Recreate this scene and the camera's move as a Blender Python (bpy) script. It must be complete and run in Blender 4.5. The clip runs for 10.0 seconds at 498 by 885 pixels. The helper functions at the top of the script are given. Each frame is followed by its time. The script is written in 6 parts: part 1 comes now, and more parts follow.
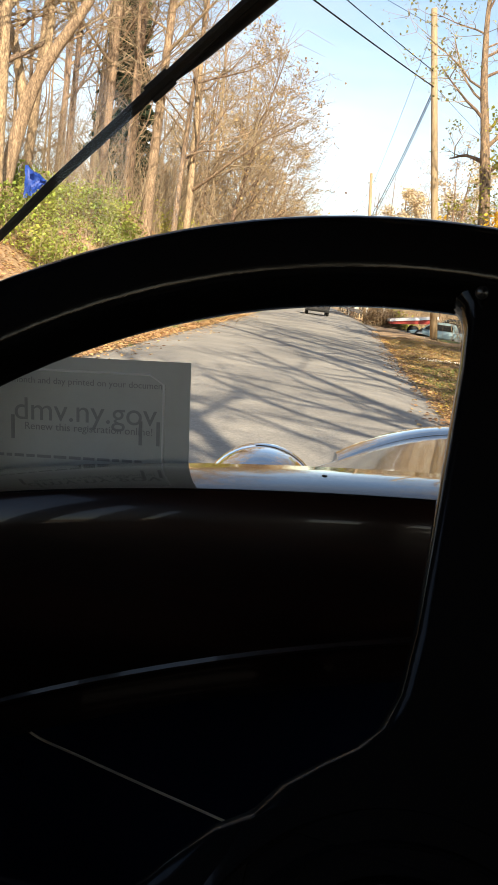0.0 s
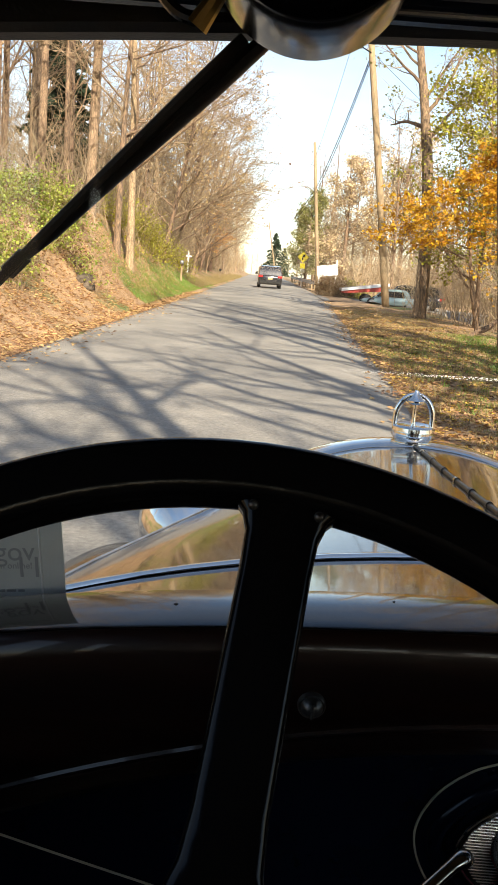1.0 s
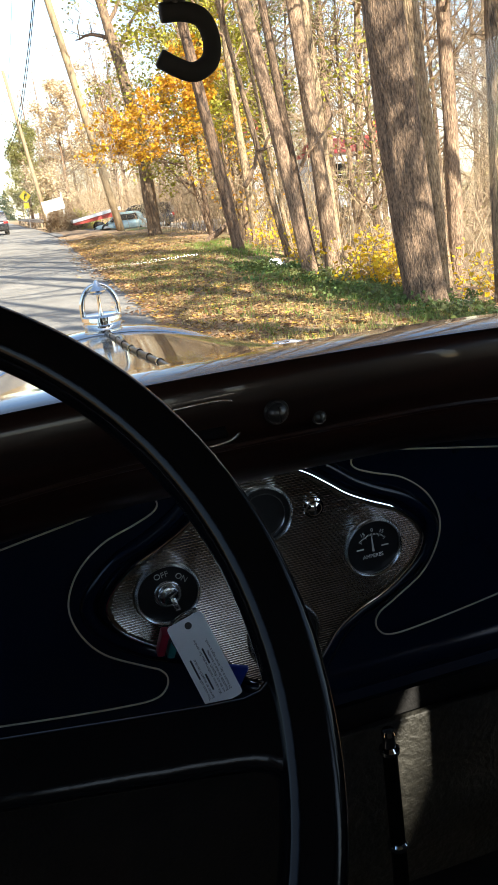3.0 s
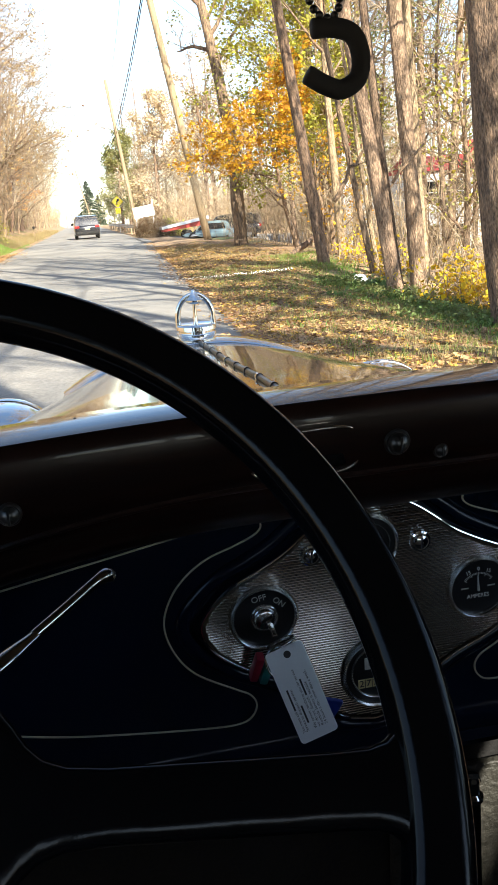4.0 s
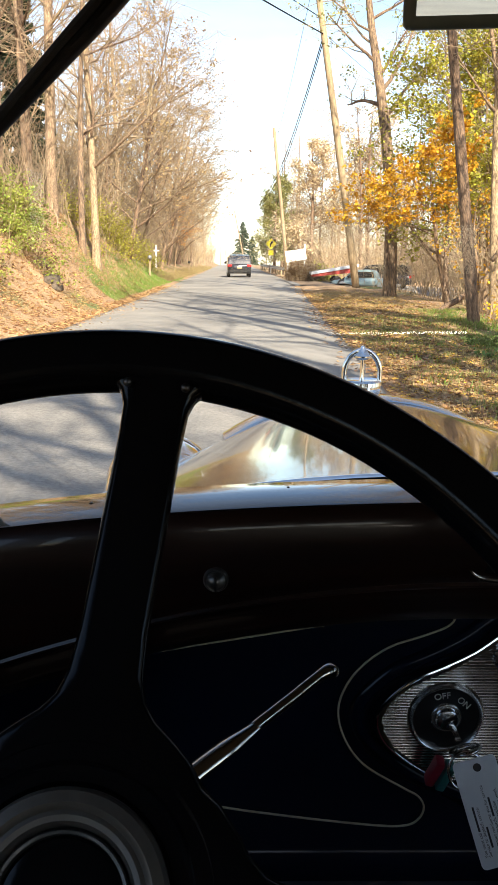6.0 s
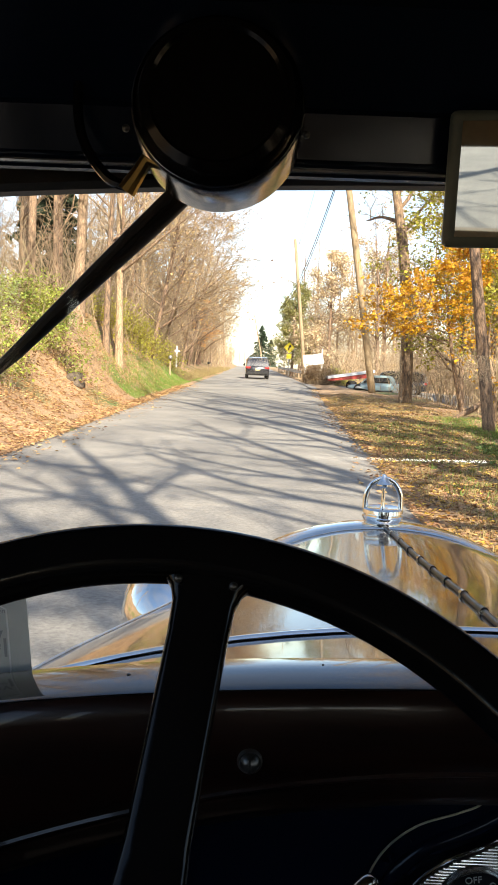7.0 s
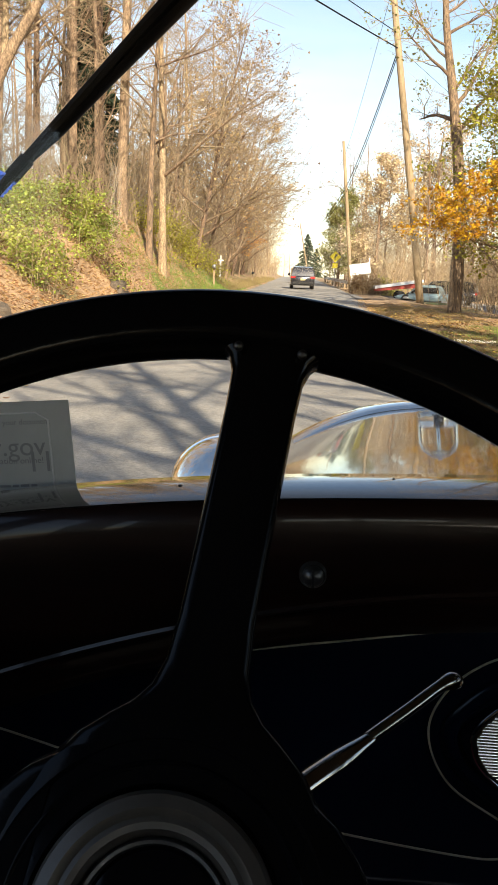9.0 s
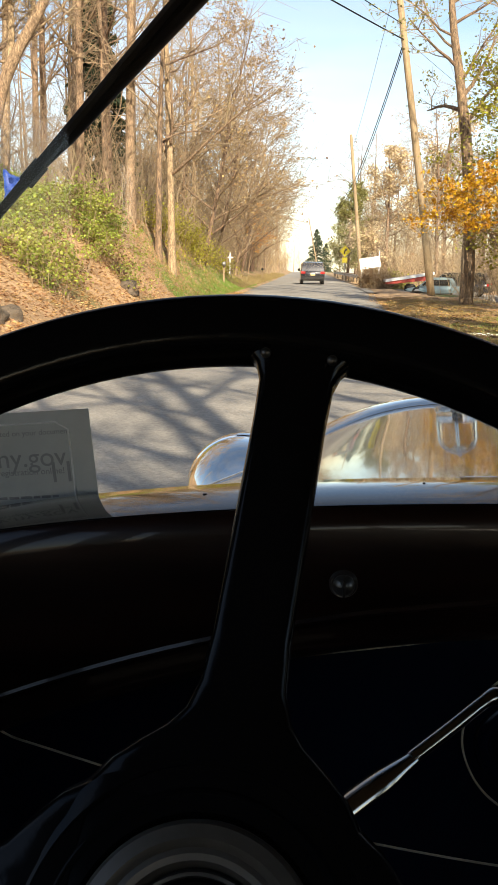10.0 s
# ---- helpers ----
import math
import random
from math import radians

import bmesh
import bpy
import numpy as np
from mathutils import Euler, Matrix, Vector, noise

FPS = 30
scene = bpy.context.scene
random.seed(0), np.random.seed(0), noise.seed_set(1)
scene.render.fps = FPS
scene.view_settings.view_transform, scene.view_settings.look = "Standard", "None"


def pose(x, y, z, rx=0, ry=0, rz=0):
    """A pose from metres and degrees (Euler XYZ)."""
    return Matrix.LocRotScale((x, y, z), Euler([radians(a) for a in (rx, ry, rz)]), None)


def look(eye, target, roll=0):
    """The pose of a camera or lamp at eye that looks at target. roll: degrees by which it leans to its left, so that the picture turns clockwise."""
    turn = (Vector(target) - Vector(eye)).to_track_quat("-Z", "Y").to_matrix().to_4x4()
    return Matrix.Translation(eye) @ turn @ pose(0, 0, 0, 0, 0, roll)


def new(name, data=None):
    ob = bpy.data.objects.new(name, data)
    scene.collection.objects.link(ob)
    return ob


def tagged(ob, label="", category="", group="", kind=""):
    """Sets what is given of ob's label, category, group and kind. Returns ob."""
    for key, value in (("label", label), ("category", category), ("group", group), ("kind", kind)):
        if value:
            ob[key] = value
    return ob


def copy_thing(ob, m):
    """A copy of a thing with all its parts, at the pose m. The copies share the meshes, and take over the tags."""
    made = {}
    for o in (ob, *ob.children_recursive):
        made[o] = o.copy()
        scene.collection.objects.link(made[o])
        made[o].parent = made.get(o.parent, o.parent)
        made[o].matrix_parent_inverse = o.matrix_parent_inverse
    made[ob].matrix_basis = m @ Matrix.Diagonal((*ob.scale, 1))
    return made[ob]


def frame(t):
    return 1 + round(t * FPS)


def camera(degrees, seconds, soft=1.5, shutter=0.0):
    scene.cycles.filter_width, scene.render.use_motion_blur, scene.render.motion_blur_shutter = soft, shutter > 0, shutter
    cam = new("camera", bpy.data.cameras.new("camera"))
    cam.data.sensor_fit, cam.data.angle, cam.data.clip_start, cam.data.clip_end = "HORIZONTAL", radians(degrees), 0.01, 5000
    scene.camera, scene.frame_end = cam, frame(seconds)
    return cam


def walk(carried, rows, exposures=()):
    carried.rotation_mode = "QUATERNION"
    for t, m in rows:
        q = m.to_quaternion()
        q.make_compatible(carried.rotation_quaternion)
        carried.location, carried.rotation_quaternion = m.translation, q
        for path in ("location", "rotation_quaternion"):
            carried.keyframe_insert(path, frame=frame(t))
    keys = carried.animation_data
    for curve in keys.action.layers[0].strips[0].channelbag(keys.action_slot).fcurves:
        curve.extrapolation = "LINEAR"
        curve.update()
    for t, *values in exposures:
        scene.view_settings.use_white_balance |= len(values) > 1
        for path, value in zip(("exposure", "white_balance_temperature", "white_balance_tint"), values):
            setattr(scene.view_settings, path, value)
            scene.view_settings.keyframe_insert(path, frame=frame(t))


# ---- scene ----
cam = camera(35.1, 10.0)
PATH = [
    (0, (-0.044, 0.239, 1.404), (-0.165, 2.198, 1.023), 7.5),
    (0.5, (-0.002, 0.235, 1.471), (-0.054, 2.198, 1.095), 4.6),
    (1, (0.011, 0.195, 1.513), (-0.007, 2.147, 1.08), 4.5),
    (1.5, (0.031, 0.156, 1.493), (0.146, 2.069, 0.919), 2.7),
    (2, (0.119, 0.085, 1.474), (0.58, 1.944, 0.9), -3.7),
    (2.2, (0.149, 0.066, 1.458), (0.706, 1.897, 0.878), -5.9),
    (3.3, (0.15, 0.086, 1.448), (0.615, 1.931, 0.833), -6.2),
    (3.5, (0.136, 0.094, 1.452), (0.561, 1.954, 0.852), -5.5),
    (4, (0.124, 0.101, 1.455), (0.46, 1.988, 0.886), -4.0),
    (4.5, (0.114, 0.106, 1.457), (0.393, 2.002, 0.888), -2.7),
    (5, (0.103, 0.114, 1.458), (0.35, 2.009, 0.867), -1.4),
    (5.5, (0.091, 0.122, 1.458), (0.303, 2.019, 0.861), -0.3),
    (5.9, (0.086, 0.111, 1.468), (0.16, 2.05, 0.982), -0.8),
    (6, (0.067, 0.135, 1.473), (0.094, 2.082, 1.018), 0.5),
    (6.2, (0.042, 0.139, 1.502), (-0.022, 2.105, 1.138), 1.3),
    (7.3, (0.05, 0.123, 1.527), (0.055, 2.112, 1.322), 2.4),
    (7.5, (0.05, 0.128, 1.523), (0.062, 2.116, 1.3), 2.3),
    (8, (0.055, 0.133, 1.487), (0.098, 2.106, 1.166), 2.1),
    (8.5, (0.045, 0.154, 1.446), (0.031, 2.111, 1.033), 1.4),
    (9, (0.039, 0.169, 1.447), (-0.075, 2.119, 1.016), 2.2),
    (9.5, (0.022, 0.175, 1.454), (-0.168, 2.12, 1.03), 1.8),
    (10, (0.031, 0.181, 1.45), (-0.116, 2.127, 1.01), 0.8),
]
walk(cam, [(t, look(eye, target, roll)) for t, eye, target, roll in PATH], [(0, 1.13, 7300, 10), (1, 1.14, 7150, 10), (2, 1.27, 7100, 10), (3.5, 1.76, 6350, 7), (4.5, 1.46, 6650, 9), (5.5, 1.36, 6900, 10), (6.2, 1.44, 6850, 10), (7.5, 1.37, 6850, 10), (9, 1.07, 7350, 10), (10, 1.03, 7400, 10)])

# ---- world and sun ----
SUN_TO = Vector((0.30, -0.95, 0.62)).normalized()      # towards the sun: behind and to the right
world = bpy.data.worlds.new("sky")
scene.world = world
world.use_nodes = True
wn = world.node_tree
sky = wn.nodes.new("ShaderNodeTexSky")
sky.sky_type = "NISHITA"
sky.sun_disc = False
sky.sun_elevation = math.asin(SUN_TO.z)
sky.sun_rotation = math.atan2(SUN_TO.x, SUN_TO.y)
sky.air_density, sky.dust_density, sky.ozone_density = 1.0, 0.5, 2.6
# thin high cloud drawn out over the whole sky
sky_tc, sky_map, cirrus, cirrus_range, pale_sky, veil = (wn.nodes.new(k) for k in ("ShaderNodeTexCoord", "ShaderNodeMapping", "ShaderNodeTexNoise", "ShaderNodeMapRange", "ShaderNodeHueSaturation", "ShaderNodeMix"))
sky_map.inputs["Scale"].default_value = (1.0, 1.4, 5.0)
cirrus.inputs["Scale"].default_value, cirrus.inputs["Detail"].default_value, cirrus.inputs["Roughness"].default_value = 1.6, 6, 0.6
cirrus_range.inputs["From Min"].default_value, cirrus_range.inputs["From Max"].default_value = 0.42, 0.66
cirrus_range.inputs["To Min"].default_value, cirrus_range.inputs["To Max"].default_value = 0.0, 0.5
pale_sky.inputs["Saturation"].default_value, pale_sky.inputs["Value"].default_value = 0.45, 0.9
veil.data_type = "RGBA"
wn.links.new(sky_tc.outputs["Generated"], sky_map.inputs[0])
wn.links.new(sky_map.outputs[0], cirrus.inputs["Vector"])
wn.links.new(cirrus.outputs[0], cirrus_range.inputs[0])
wn.links.new(cirrus_range.outputs[0], veil.inputs[0])
wn.links.new(sky.outputs[0], pale_sky.inputs["Color"])
wn.links.new(sky.outputs[0], veil.inputs[6])
wn.links.new(pale_sky.outputs[0], veil.inputs[7])
wn.links.new(veil.outputs[2], wn.nodes["Background"].inputs[0])
wn.nodes["Background"].inputs[1].default_value = 0.13
sun = new("sun", bpy.data.lights.new("sun", "SUN"))
sun.data.energy, sun.data.angle, sun.data.color = 5.0, radians(0.55), (1.0, 0.93, 0.82)
sun.matrix_world = look((0, 0, 30), Vector((0, 0, 30)) - SUN_TO)


# ---- materials ----
def material(name, color, rough=0.5, metal=0.0, var=0.0, scale=8.0, color2=None, bump=0.0, bump_scale=60.0, coat=0.0,
             spread=0.0, stretch=None, spec=0.5, fine=0.0, fine_scale=90.0):
    """A Principled material with coarse and fine colour variation, bump and, with spread, a shift from object to object."""
    m = bpy.data.materials.new(name)
    m.use_nodes = True
    nt = m.node_tree
    b = nt.nodes["Principled BSDF"]
    b.inputs["Base Color"].default_value = (*color, 1)
    b.inputs["Roughness"].default_value = rough
    b.inputs["Metallic"].default_value = metal
    b.inputs["Coat Weight"].default_value = coat
    b.inputs["Coat Roughness"].default_value = 0.04
    b.inputs["Specular IOR Level"].default_value = spec
    tc = nt.nodes.new("ShaderNodeTexCoord")
    mp = nt.nodes.new("ShaderNodeMapping")
    mp.inputs["Scale"].default_value = stretch or (1, 1, 1)
    nt.links.new(tc.outputs["Object"], mp.inputs[0])
    last = None
    if var:
        n = nt.nodes.new("ShaderNodeTexNoise")
        n.inputs["Scale"].default_value, n.inputs["Detail"].default_value, n.inputs["Roughness"].default_value = scale, 6, 0.65
        nt.links.new(mp.outputs[0], n.inputs["Vector"])
        r = nt.nodes.new("ShaderNodeValToRGB")
        c2 = color2 or tuple(c * (1 - var) for c in color)
        r.color_ramp.elements[0].position, r.color_ramp.elements[1].position = 0.36, 0.64
        r.color_ramp.elements[0].color, r.color_ramp.elements[1].color = (*c2, 1), (*color, 1)
        nt.links.new(n.outputs[0], r.inputs[0])
        last = r.outputs[0]
    if fine:
        n = nt.nodes.new("ShaderNodeTexNoise")
        n.inputs["Scale"].default_value, n.inputs["Detail"].default_value = fine_scale, 3
        nt.links.new(mp.outputs[0], n.inputs["Vector"])
        mx = nt.nodes.new("ShaderNodeHueSaturation")
        mr = nt.nodes.new("ShaderNodeMapRange")
        mr.inputs["From Min"].default_value, mr.inputs["From Max"].default_value = 0.3, 0.7
        mr.inputs["To Min"].default_value, mr.inputs["To Max"].default_value = 1 - fine, 1 + fine
        nt.links.new(n.outputs[0], mr.inputs[0])
        nt.links.new(mr.outputs[0], mx.inputs["Value"])
        mx.inputs["Color"].default_value = (*color, 1)
        if last:
            nt.links.new(last, mx.inputs["Color"])
        last = mx.outputs[0]
    if spread:
        oi, gi = nt.nodes.new("ShaderNodeObjectInfo"), nt.nodes.new("ShaderNodeNewGeometry")
        ad = nt.nodes.new("ShaderNodeMath")
        nt.links.new(oi.outputs["Random"], ad.inputs[0])
        nt.links.new(gi.outputs["Random Per Island"], ad.inputs[1])
        fr = nt.nodes.new("ShaderNodeMath")
        fr.operation = "FRACT"
        nt.links.new(ad.outputs[0], fr.inputs[0])
        mr = nt.nodes.new("ShaderNodeMapRange")
        mr.inputs["To Min"].default_value, mr.inputs["To Max"].default_value = 1 - spread, 1 + spread
        nt.links.new(fr.outputs[0], mr.inputs[0])
        mx = nt.nodes.new("ShaderNodeHueSaturation")
        mx.inputs["Color"].default_value = (*color, 1)
        if last:
            nt.links.new(last, mx.inputs["Color"])
        nt.links.new(mr.outputs[0], mx.inputs["Value"])
        hu = nt.nodes.new("ShaderNodeMapRange")
        hu.inputs["To Min"].default_value, hu.inputs["To Max"].default_value = 0.5 - 0.06 * spread, 0.5 + 0.06 * spread
        nt.links.new(fr.outputs[0], hu.inputs[0])
        nt.links.new(hu.outputs[0], mx.inputs["Hue"])
        last = mx.outputs[0]
    if last:
        nt.links.new(last, b.inputs["Base Color"])
    if bump:
        n = nt.nodes.new("ShaderNodeTexNoise")
        n.inputs["Scale"].default_value, n.inputs["Detail"].default_value = bump_scale, 5
        nt.links.new(mp.outputs[0], n.inputs["Vector"])
        bp = nt.nodes.new("ShaderNodeBump")
        bp.inputs["Strength"].default_value, bp.inputs["Distance"].default_value = bump, 1.0 / bump_scale
        nt.links.new(n.outputs[0], bp.inputs["Height"])
        nt.links.new(bp.outputs[0], b.inputs["Normal"])
    return m


def leaf_material(name, color, color2, spread=0.35):
    """Thin leaves: diffuse with some light passing through, each leaf a little different."""
    m = material(name, color, 0.6, var=0.5, scale=0.9, color2=color2, spread=spread)
    nt = m.node_tree
    b = nt.nodes["Principled BSDF"]
    tr = nt.nodes.new("ShaderNodeBsdfTranslucent")
    mix = nt.nodes.new("ShaderNodeMixShader")
    mix.inputs[0].default_value = 0.4
    src = b.inputs["Base Color"].links[0].from_socket
    nt.links.new(src, tr.inputs[0])
    nt.links.new(b.outputs[0], mix.inputs[1])
    nt.links.new(tr.outputs[0], mix.inputs[2])
    nt.links.new(mix.outputs[0], nt.nodes["Material Output"].inputs[0])
    return m


BLACK = material("black_rubber", (0.004, 0.004, 0.0045), 0.14, var=0.3, scale=14, bump=0.02, bump_scale=40, spec=0.17)
LACQUER = material("dark_blue_lacquer", (0.020, 0.022, 0.030), 0.14, var=0.15, scale=5, coat=0.7, bump=0.004, bump_scale=9)
NAVY = material("navy_enamel", (0.003, 0.0065, 0.015), 0.16, var=0.2, scale=7, spec=0.22, coat=0.0, bump=0.01, bump_scale=30)
BROWN = material("dark_brown_enamel", (0.019, 0.0072, 0.0045), 0.3, var=0.45, scale=9, color2=(0.006, 0.0024, 0.002), spec=0.2, coat=0.25,
                 stretch=(0.25, 1, 3), bump=0.02, bump_scale=30)
SILL = material("sill_enamel", (0.012, 0.010, 0.010), 0.12, var=0.3, scale=9, coat=0.9, stretch=(0.3, 1, 1), bump=0.015, bump_scale=40)
CHROME = material("chrome", (0.78, 0.78, 0.76), 0.07, 1.0, var=0.12, scale=14, bump=0.01, bump_scale=12)
CHROME_OLD = material("worn_chrome", (0.80, 0.80, 0.77), 0.24, 1.0, var=0.3, scale=30, bump=0.03, bump_scale=60)
SATIN = material("satin_bright_metal", (0.85, 0.85, 0.82), 0.45, 1.0, var=0.15, scale=20)
BEZEL = material("bezel_chrome", (0.72, 0.72, 0.70), 0.27, 1.0, var=0.2, scale=40)
RIB = material("polished_rib_chrome", (0.50, 0.50, 0.48), 0.15, 1.0, var=0.2, scale=40)
LEVER = material("tarnished_chrome", (0.42, 0.41, 0.39), 0.16, 1.0, var=0.3, scale=30)
WIPER_STEEL = material("dull_black_wiper_steel", (0.032, 0.027, 0.022), 0.38, 0.6, var=0.4, scale=40, bump=0.05, bump_scale=120)
WIPER = material("weathered_wiper_rubber", (0.008, 0.006, 0.005), 0.6, var=0.5, scale=60, bump=0.2, bump_scale=300)
STEEL = material("dark_steel", (0.09, 0.09, 0.09), 0.35, 0.8, var=0.4, scale=30, bump=0.05)
CREAM = material("cream_pinstripe", (0.55, 0.47, 0.30), 0.45, var=0.15, scale=60)
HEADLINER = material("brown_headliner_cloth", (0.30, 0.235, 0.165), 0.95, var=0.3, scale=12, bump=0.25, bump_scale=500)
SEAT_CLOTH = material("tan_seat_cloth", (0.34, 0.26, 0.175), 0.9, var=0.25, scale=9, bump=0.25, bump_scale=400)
HORN_GREY = material("dull_grey_horn_metal", (0.10, 0.088, 0.076), 0.38, 0.4, var=0.25, scale=40)
EMBOSSED = material("embossed_grey_kick_panel", (0.055, 0.052, 0.042), 0.5, 0.2, var=0.3, scale=22, fine=0.3, fine_scale=120, bump=0.5, bump_scale=110)
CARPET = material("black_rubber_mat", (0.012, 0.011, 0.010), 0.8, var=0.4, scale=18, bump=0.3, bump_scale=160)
DIAL = material("black_dial", (0.012, 0.012, 0.013), 0.35, var=0.2, scale=60)
WHITE_INK = material("white_ink", (0.62, 0.60, 0.54), 0.6, var=0.12, scale=90)
TAG_INK = material("black_tag_ink", (0.03, 0.03, 0.035), 0.7, var=0.2, scale=90)
STICKER_GREY = material("faded_grey_ink", (0.34, 0.34, 0.34), 0.7, var=0.1, scale=60)
PAPER = material("sticker_paper", (0.57, 0.58, 0.55), 0.6, var=0.1, scale=20)
TAG = material("white_plastic_tag", (0.70, 0.72, 0.74), 0.4, var=0.08, scale=50)
AMBER = material("amber_numerals", (0.62, 0.50, 0.24), 0.6, var=0.2, scale=70)
RED_PLASTIC = material("red_plastic", (0.30, 0.02, 0.04), 0.4, var=0.2, scale=50)
TEAL_PLASTIC = material("teal_plastic", (0.02, 0.16, 0.15), 0.4, var=0.2, scale=50)
BLUE_PLASTIC = material("blue_plastic", (0.01, 0.03, 0.22), 0.4, var=0.2, scale=50)
BRASS = material("brass", (0.55, 0.38, 0.13), 0.3, 1.0, var=0.3, scale=40)
WIRE = material("black_wire_sheath", (0.012, 0.012, 0.012), 0.7, var=0.2, scale=3, spec=0.1)
MIRROR = material("mirror_silver", (0.50, 0.53, 0.51), 0.02, 1.0, var=0.1, scale=30)
GREY_GREEN = material("grey_green_paint", (0.10, 0.12, 0.10), 0.5, var=0.3, scale=30, bump=0.02)
ASPHALT = material("worn_asphalt", (0.325, 0.302, 0.262), 0.92, var=0.28, scale=0.45, color2=(0.212, 0.20, 0.178), fine=0.22, fine_scale=38,
                   bump=0.4, bump_scale=90)
CAR_GREY = material("charcoal_car_paint", (0.035, 0.035, 0.04), 0.2, 0.3, var=0.15, scale=4, coat=0.7)
CAR_RED = material("red_car_paint", (0.42, 0.015, 0.02), 0.25, var=0.1, scale=4, coat=0.7)
CAR_WHITE = material("white_car_paint", (0.72, 0.73, 0.74), 0.25, var=0.06, scale=4, coat=0.6)
CAR_BLUE = material("pale_blue_car_paint", (0.30, 0.42, 0.44), 0.25, var=0.06, scale=4, coat=0.6)
DARK_GLASS = material("dark_glass", (0.012, 0.014, 0.016), 0.05, spec=0.8, var=0.1, scale=3)
TYRE = material("tyre_rubber", (0.02, 0.02, 0.02), 0.85, var=0.3, scale=20, bump=0.1)
RED_LENS = material("red_lens", (0.5, 0.02, 0.02), 0.2, var=0.15, scale=20)
SIGN_YELLOW = material("sign_yellow_green", (0.78, 0.66, 0.02), 0.5, var=0.06, scale=5)
SIGN_WHITE = material("sign_white", (0.82, 0.82, 0.80), 0.5, var=0.08, scale=4)
GALVANISED = material("galvanised_steel", (0.42, 0.42, 0.41), 0.45, 0.7, var=0.3, scale=6, bump=0.04)
POLE_WOOD = material("weathered_pole_wood", (0.40, 0.29, 0.17), 0.85, var=0.4, scale=5, stretch=(4, 4, 0.3), bump=0.3, bump_scale=30, fine=0.2)
BARK = material("grey_brown_bark", (0.37, 0.24, 0.145), 0.95, var=0.5, scale=4.5, color2=(0.10, 0.072, 0.055), stretch=(4.0, 4.0, 0.85), fine=0.45,
                fine_scale=16, bump=1.0, bump_scale=18, spread=0.12)
BARK_DARK = material("dark_furrowed_bark", (0.31, 0.205, 0.13), 0.95, var=0.6, scale=5.5, color2=(0.10, 0.07, 0.05), stretch=(4.0, 4.0, 0.9), fine=0.5,
                     fine_scale=22, bump=1.0, bump_scale=22)
BARK_PALE = material("pale_bark", (0.45, 0.315, 0.195), 0.95, var=0.45, scale=4, color2=(0.20, 0.135, 0.085), stretch=(3.5, 3.5, 0.9), fine=0.45,
                     fine_scale=16, bump=0.9, bump_scale=18, spread=0.15)
TWIG = material("bare_twigs", (0.38, 0.28, 0.175), 0.9, var=0.35, scale=0.6, spread=0.2)
LEAF_GOLD = leaf_material("golden_maple_leaves", (0.68, 0.40, 0.025), (0.56, 0.27, 0.02), 0.3)
LEAF_YELLOW = leaf_material("bright_yellow_leaves", (0.82, 0.58, 0.03), (0.70, 0.44, 0.02), 0.25)
LEAF_CREAM = leaf_material("cream_oak_leaves", (0.72, 0.59, 0.40), (0.60, 0.46, 0.28), 0.3)
LEAF_LIME = leaf_material("olive_yellow_leaves", (0.46, 0.40, 0.05), (0.26, 0.26, 0.04), 0.35)
GROUND_COVER = leaf_material("green_ground_cover", (0.13, 0.21, 0.055), (0.20, 0.21, 0.07), 0.35)
LEAF_BROWN = leaf_material("dead_brown_leaves", (0.24, 0.14, 0.065), (0.16, 0.09, 0.045), 0.35)
LEAF_TAN = leaf_material("tan_oak_leaves", (0.52, 0.36, 0.18), (0.42, 0.26, 0.11), 0.3)
LEAF_ORANGE = leaf_material("orange_leaves", (0.68, 0.33, 0.09), (0.58, 0.25, 0.06))
LEAF_GREEN = leaf_material("yellow_green_leaves", (0.42, 0.44, 0.075), (0.17, 0.22, 0.04), 0.45)
LEAF_DARK = leaf_material("evergreen_needles", (0.045, 0.075, 0.035), (0.03, 0.05, 0.025))
LEAF_OLIVE = leaf_material("olive_leaves", (0.36, 0.33, 0.12), (0.26, 0.26, 0.09), 0.3)
LITTER = leaf_material("fallen_leaves", (0.68, 0.43, 0.22), (0.47, 0.28, 0.13), 0.35)
LITTER_GOLD = leaf_material("fallen_golden_leaves", (0.76, 0.50, 0.10), (0.55, 0.32, 0.06), 0.4)
GRASS = leaf_material("verge_grass", (0.165, 0.30, 0.05), (0.26, 0.28, 0.07), 0.4)
DRY_GRASS = leaf_material("dry_grass", (0.40, 0.31, 0.14), (0.32, 0.24, 0.11), 0.4)
BLUE_TARP = material("blue_tarp", (0.03, 0.10, 0.50), 0.5, var=0.2, scale=3)
RED_WALL = material("red_siding", (0.50, 0.06, 0.045), 0.7, var=0.2, scale=4)
WHITE_WALL = material("white_siding", (0.76, 0.76, 0.74), 0.7, var=0.1, scale=2)
GLASS = bpy.data.materials.new("clear_glass")
GLASS.use_nodes = True
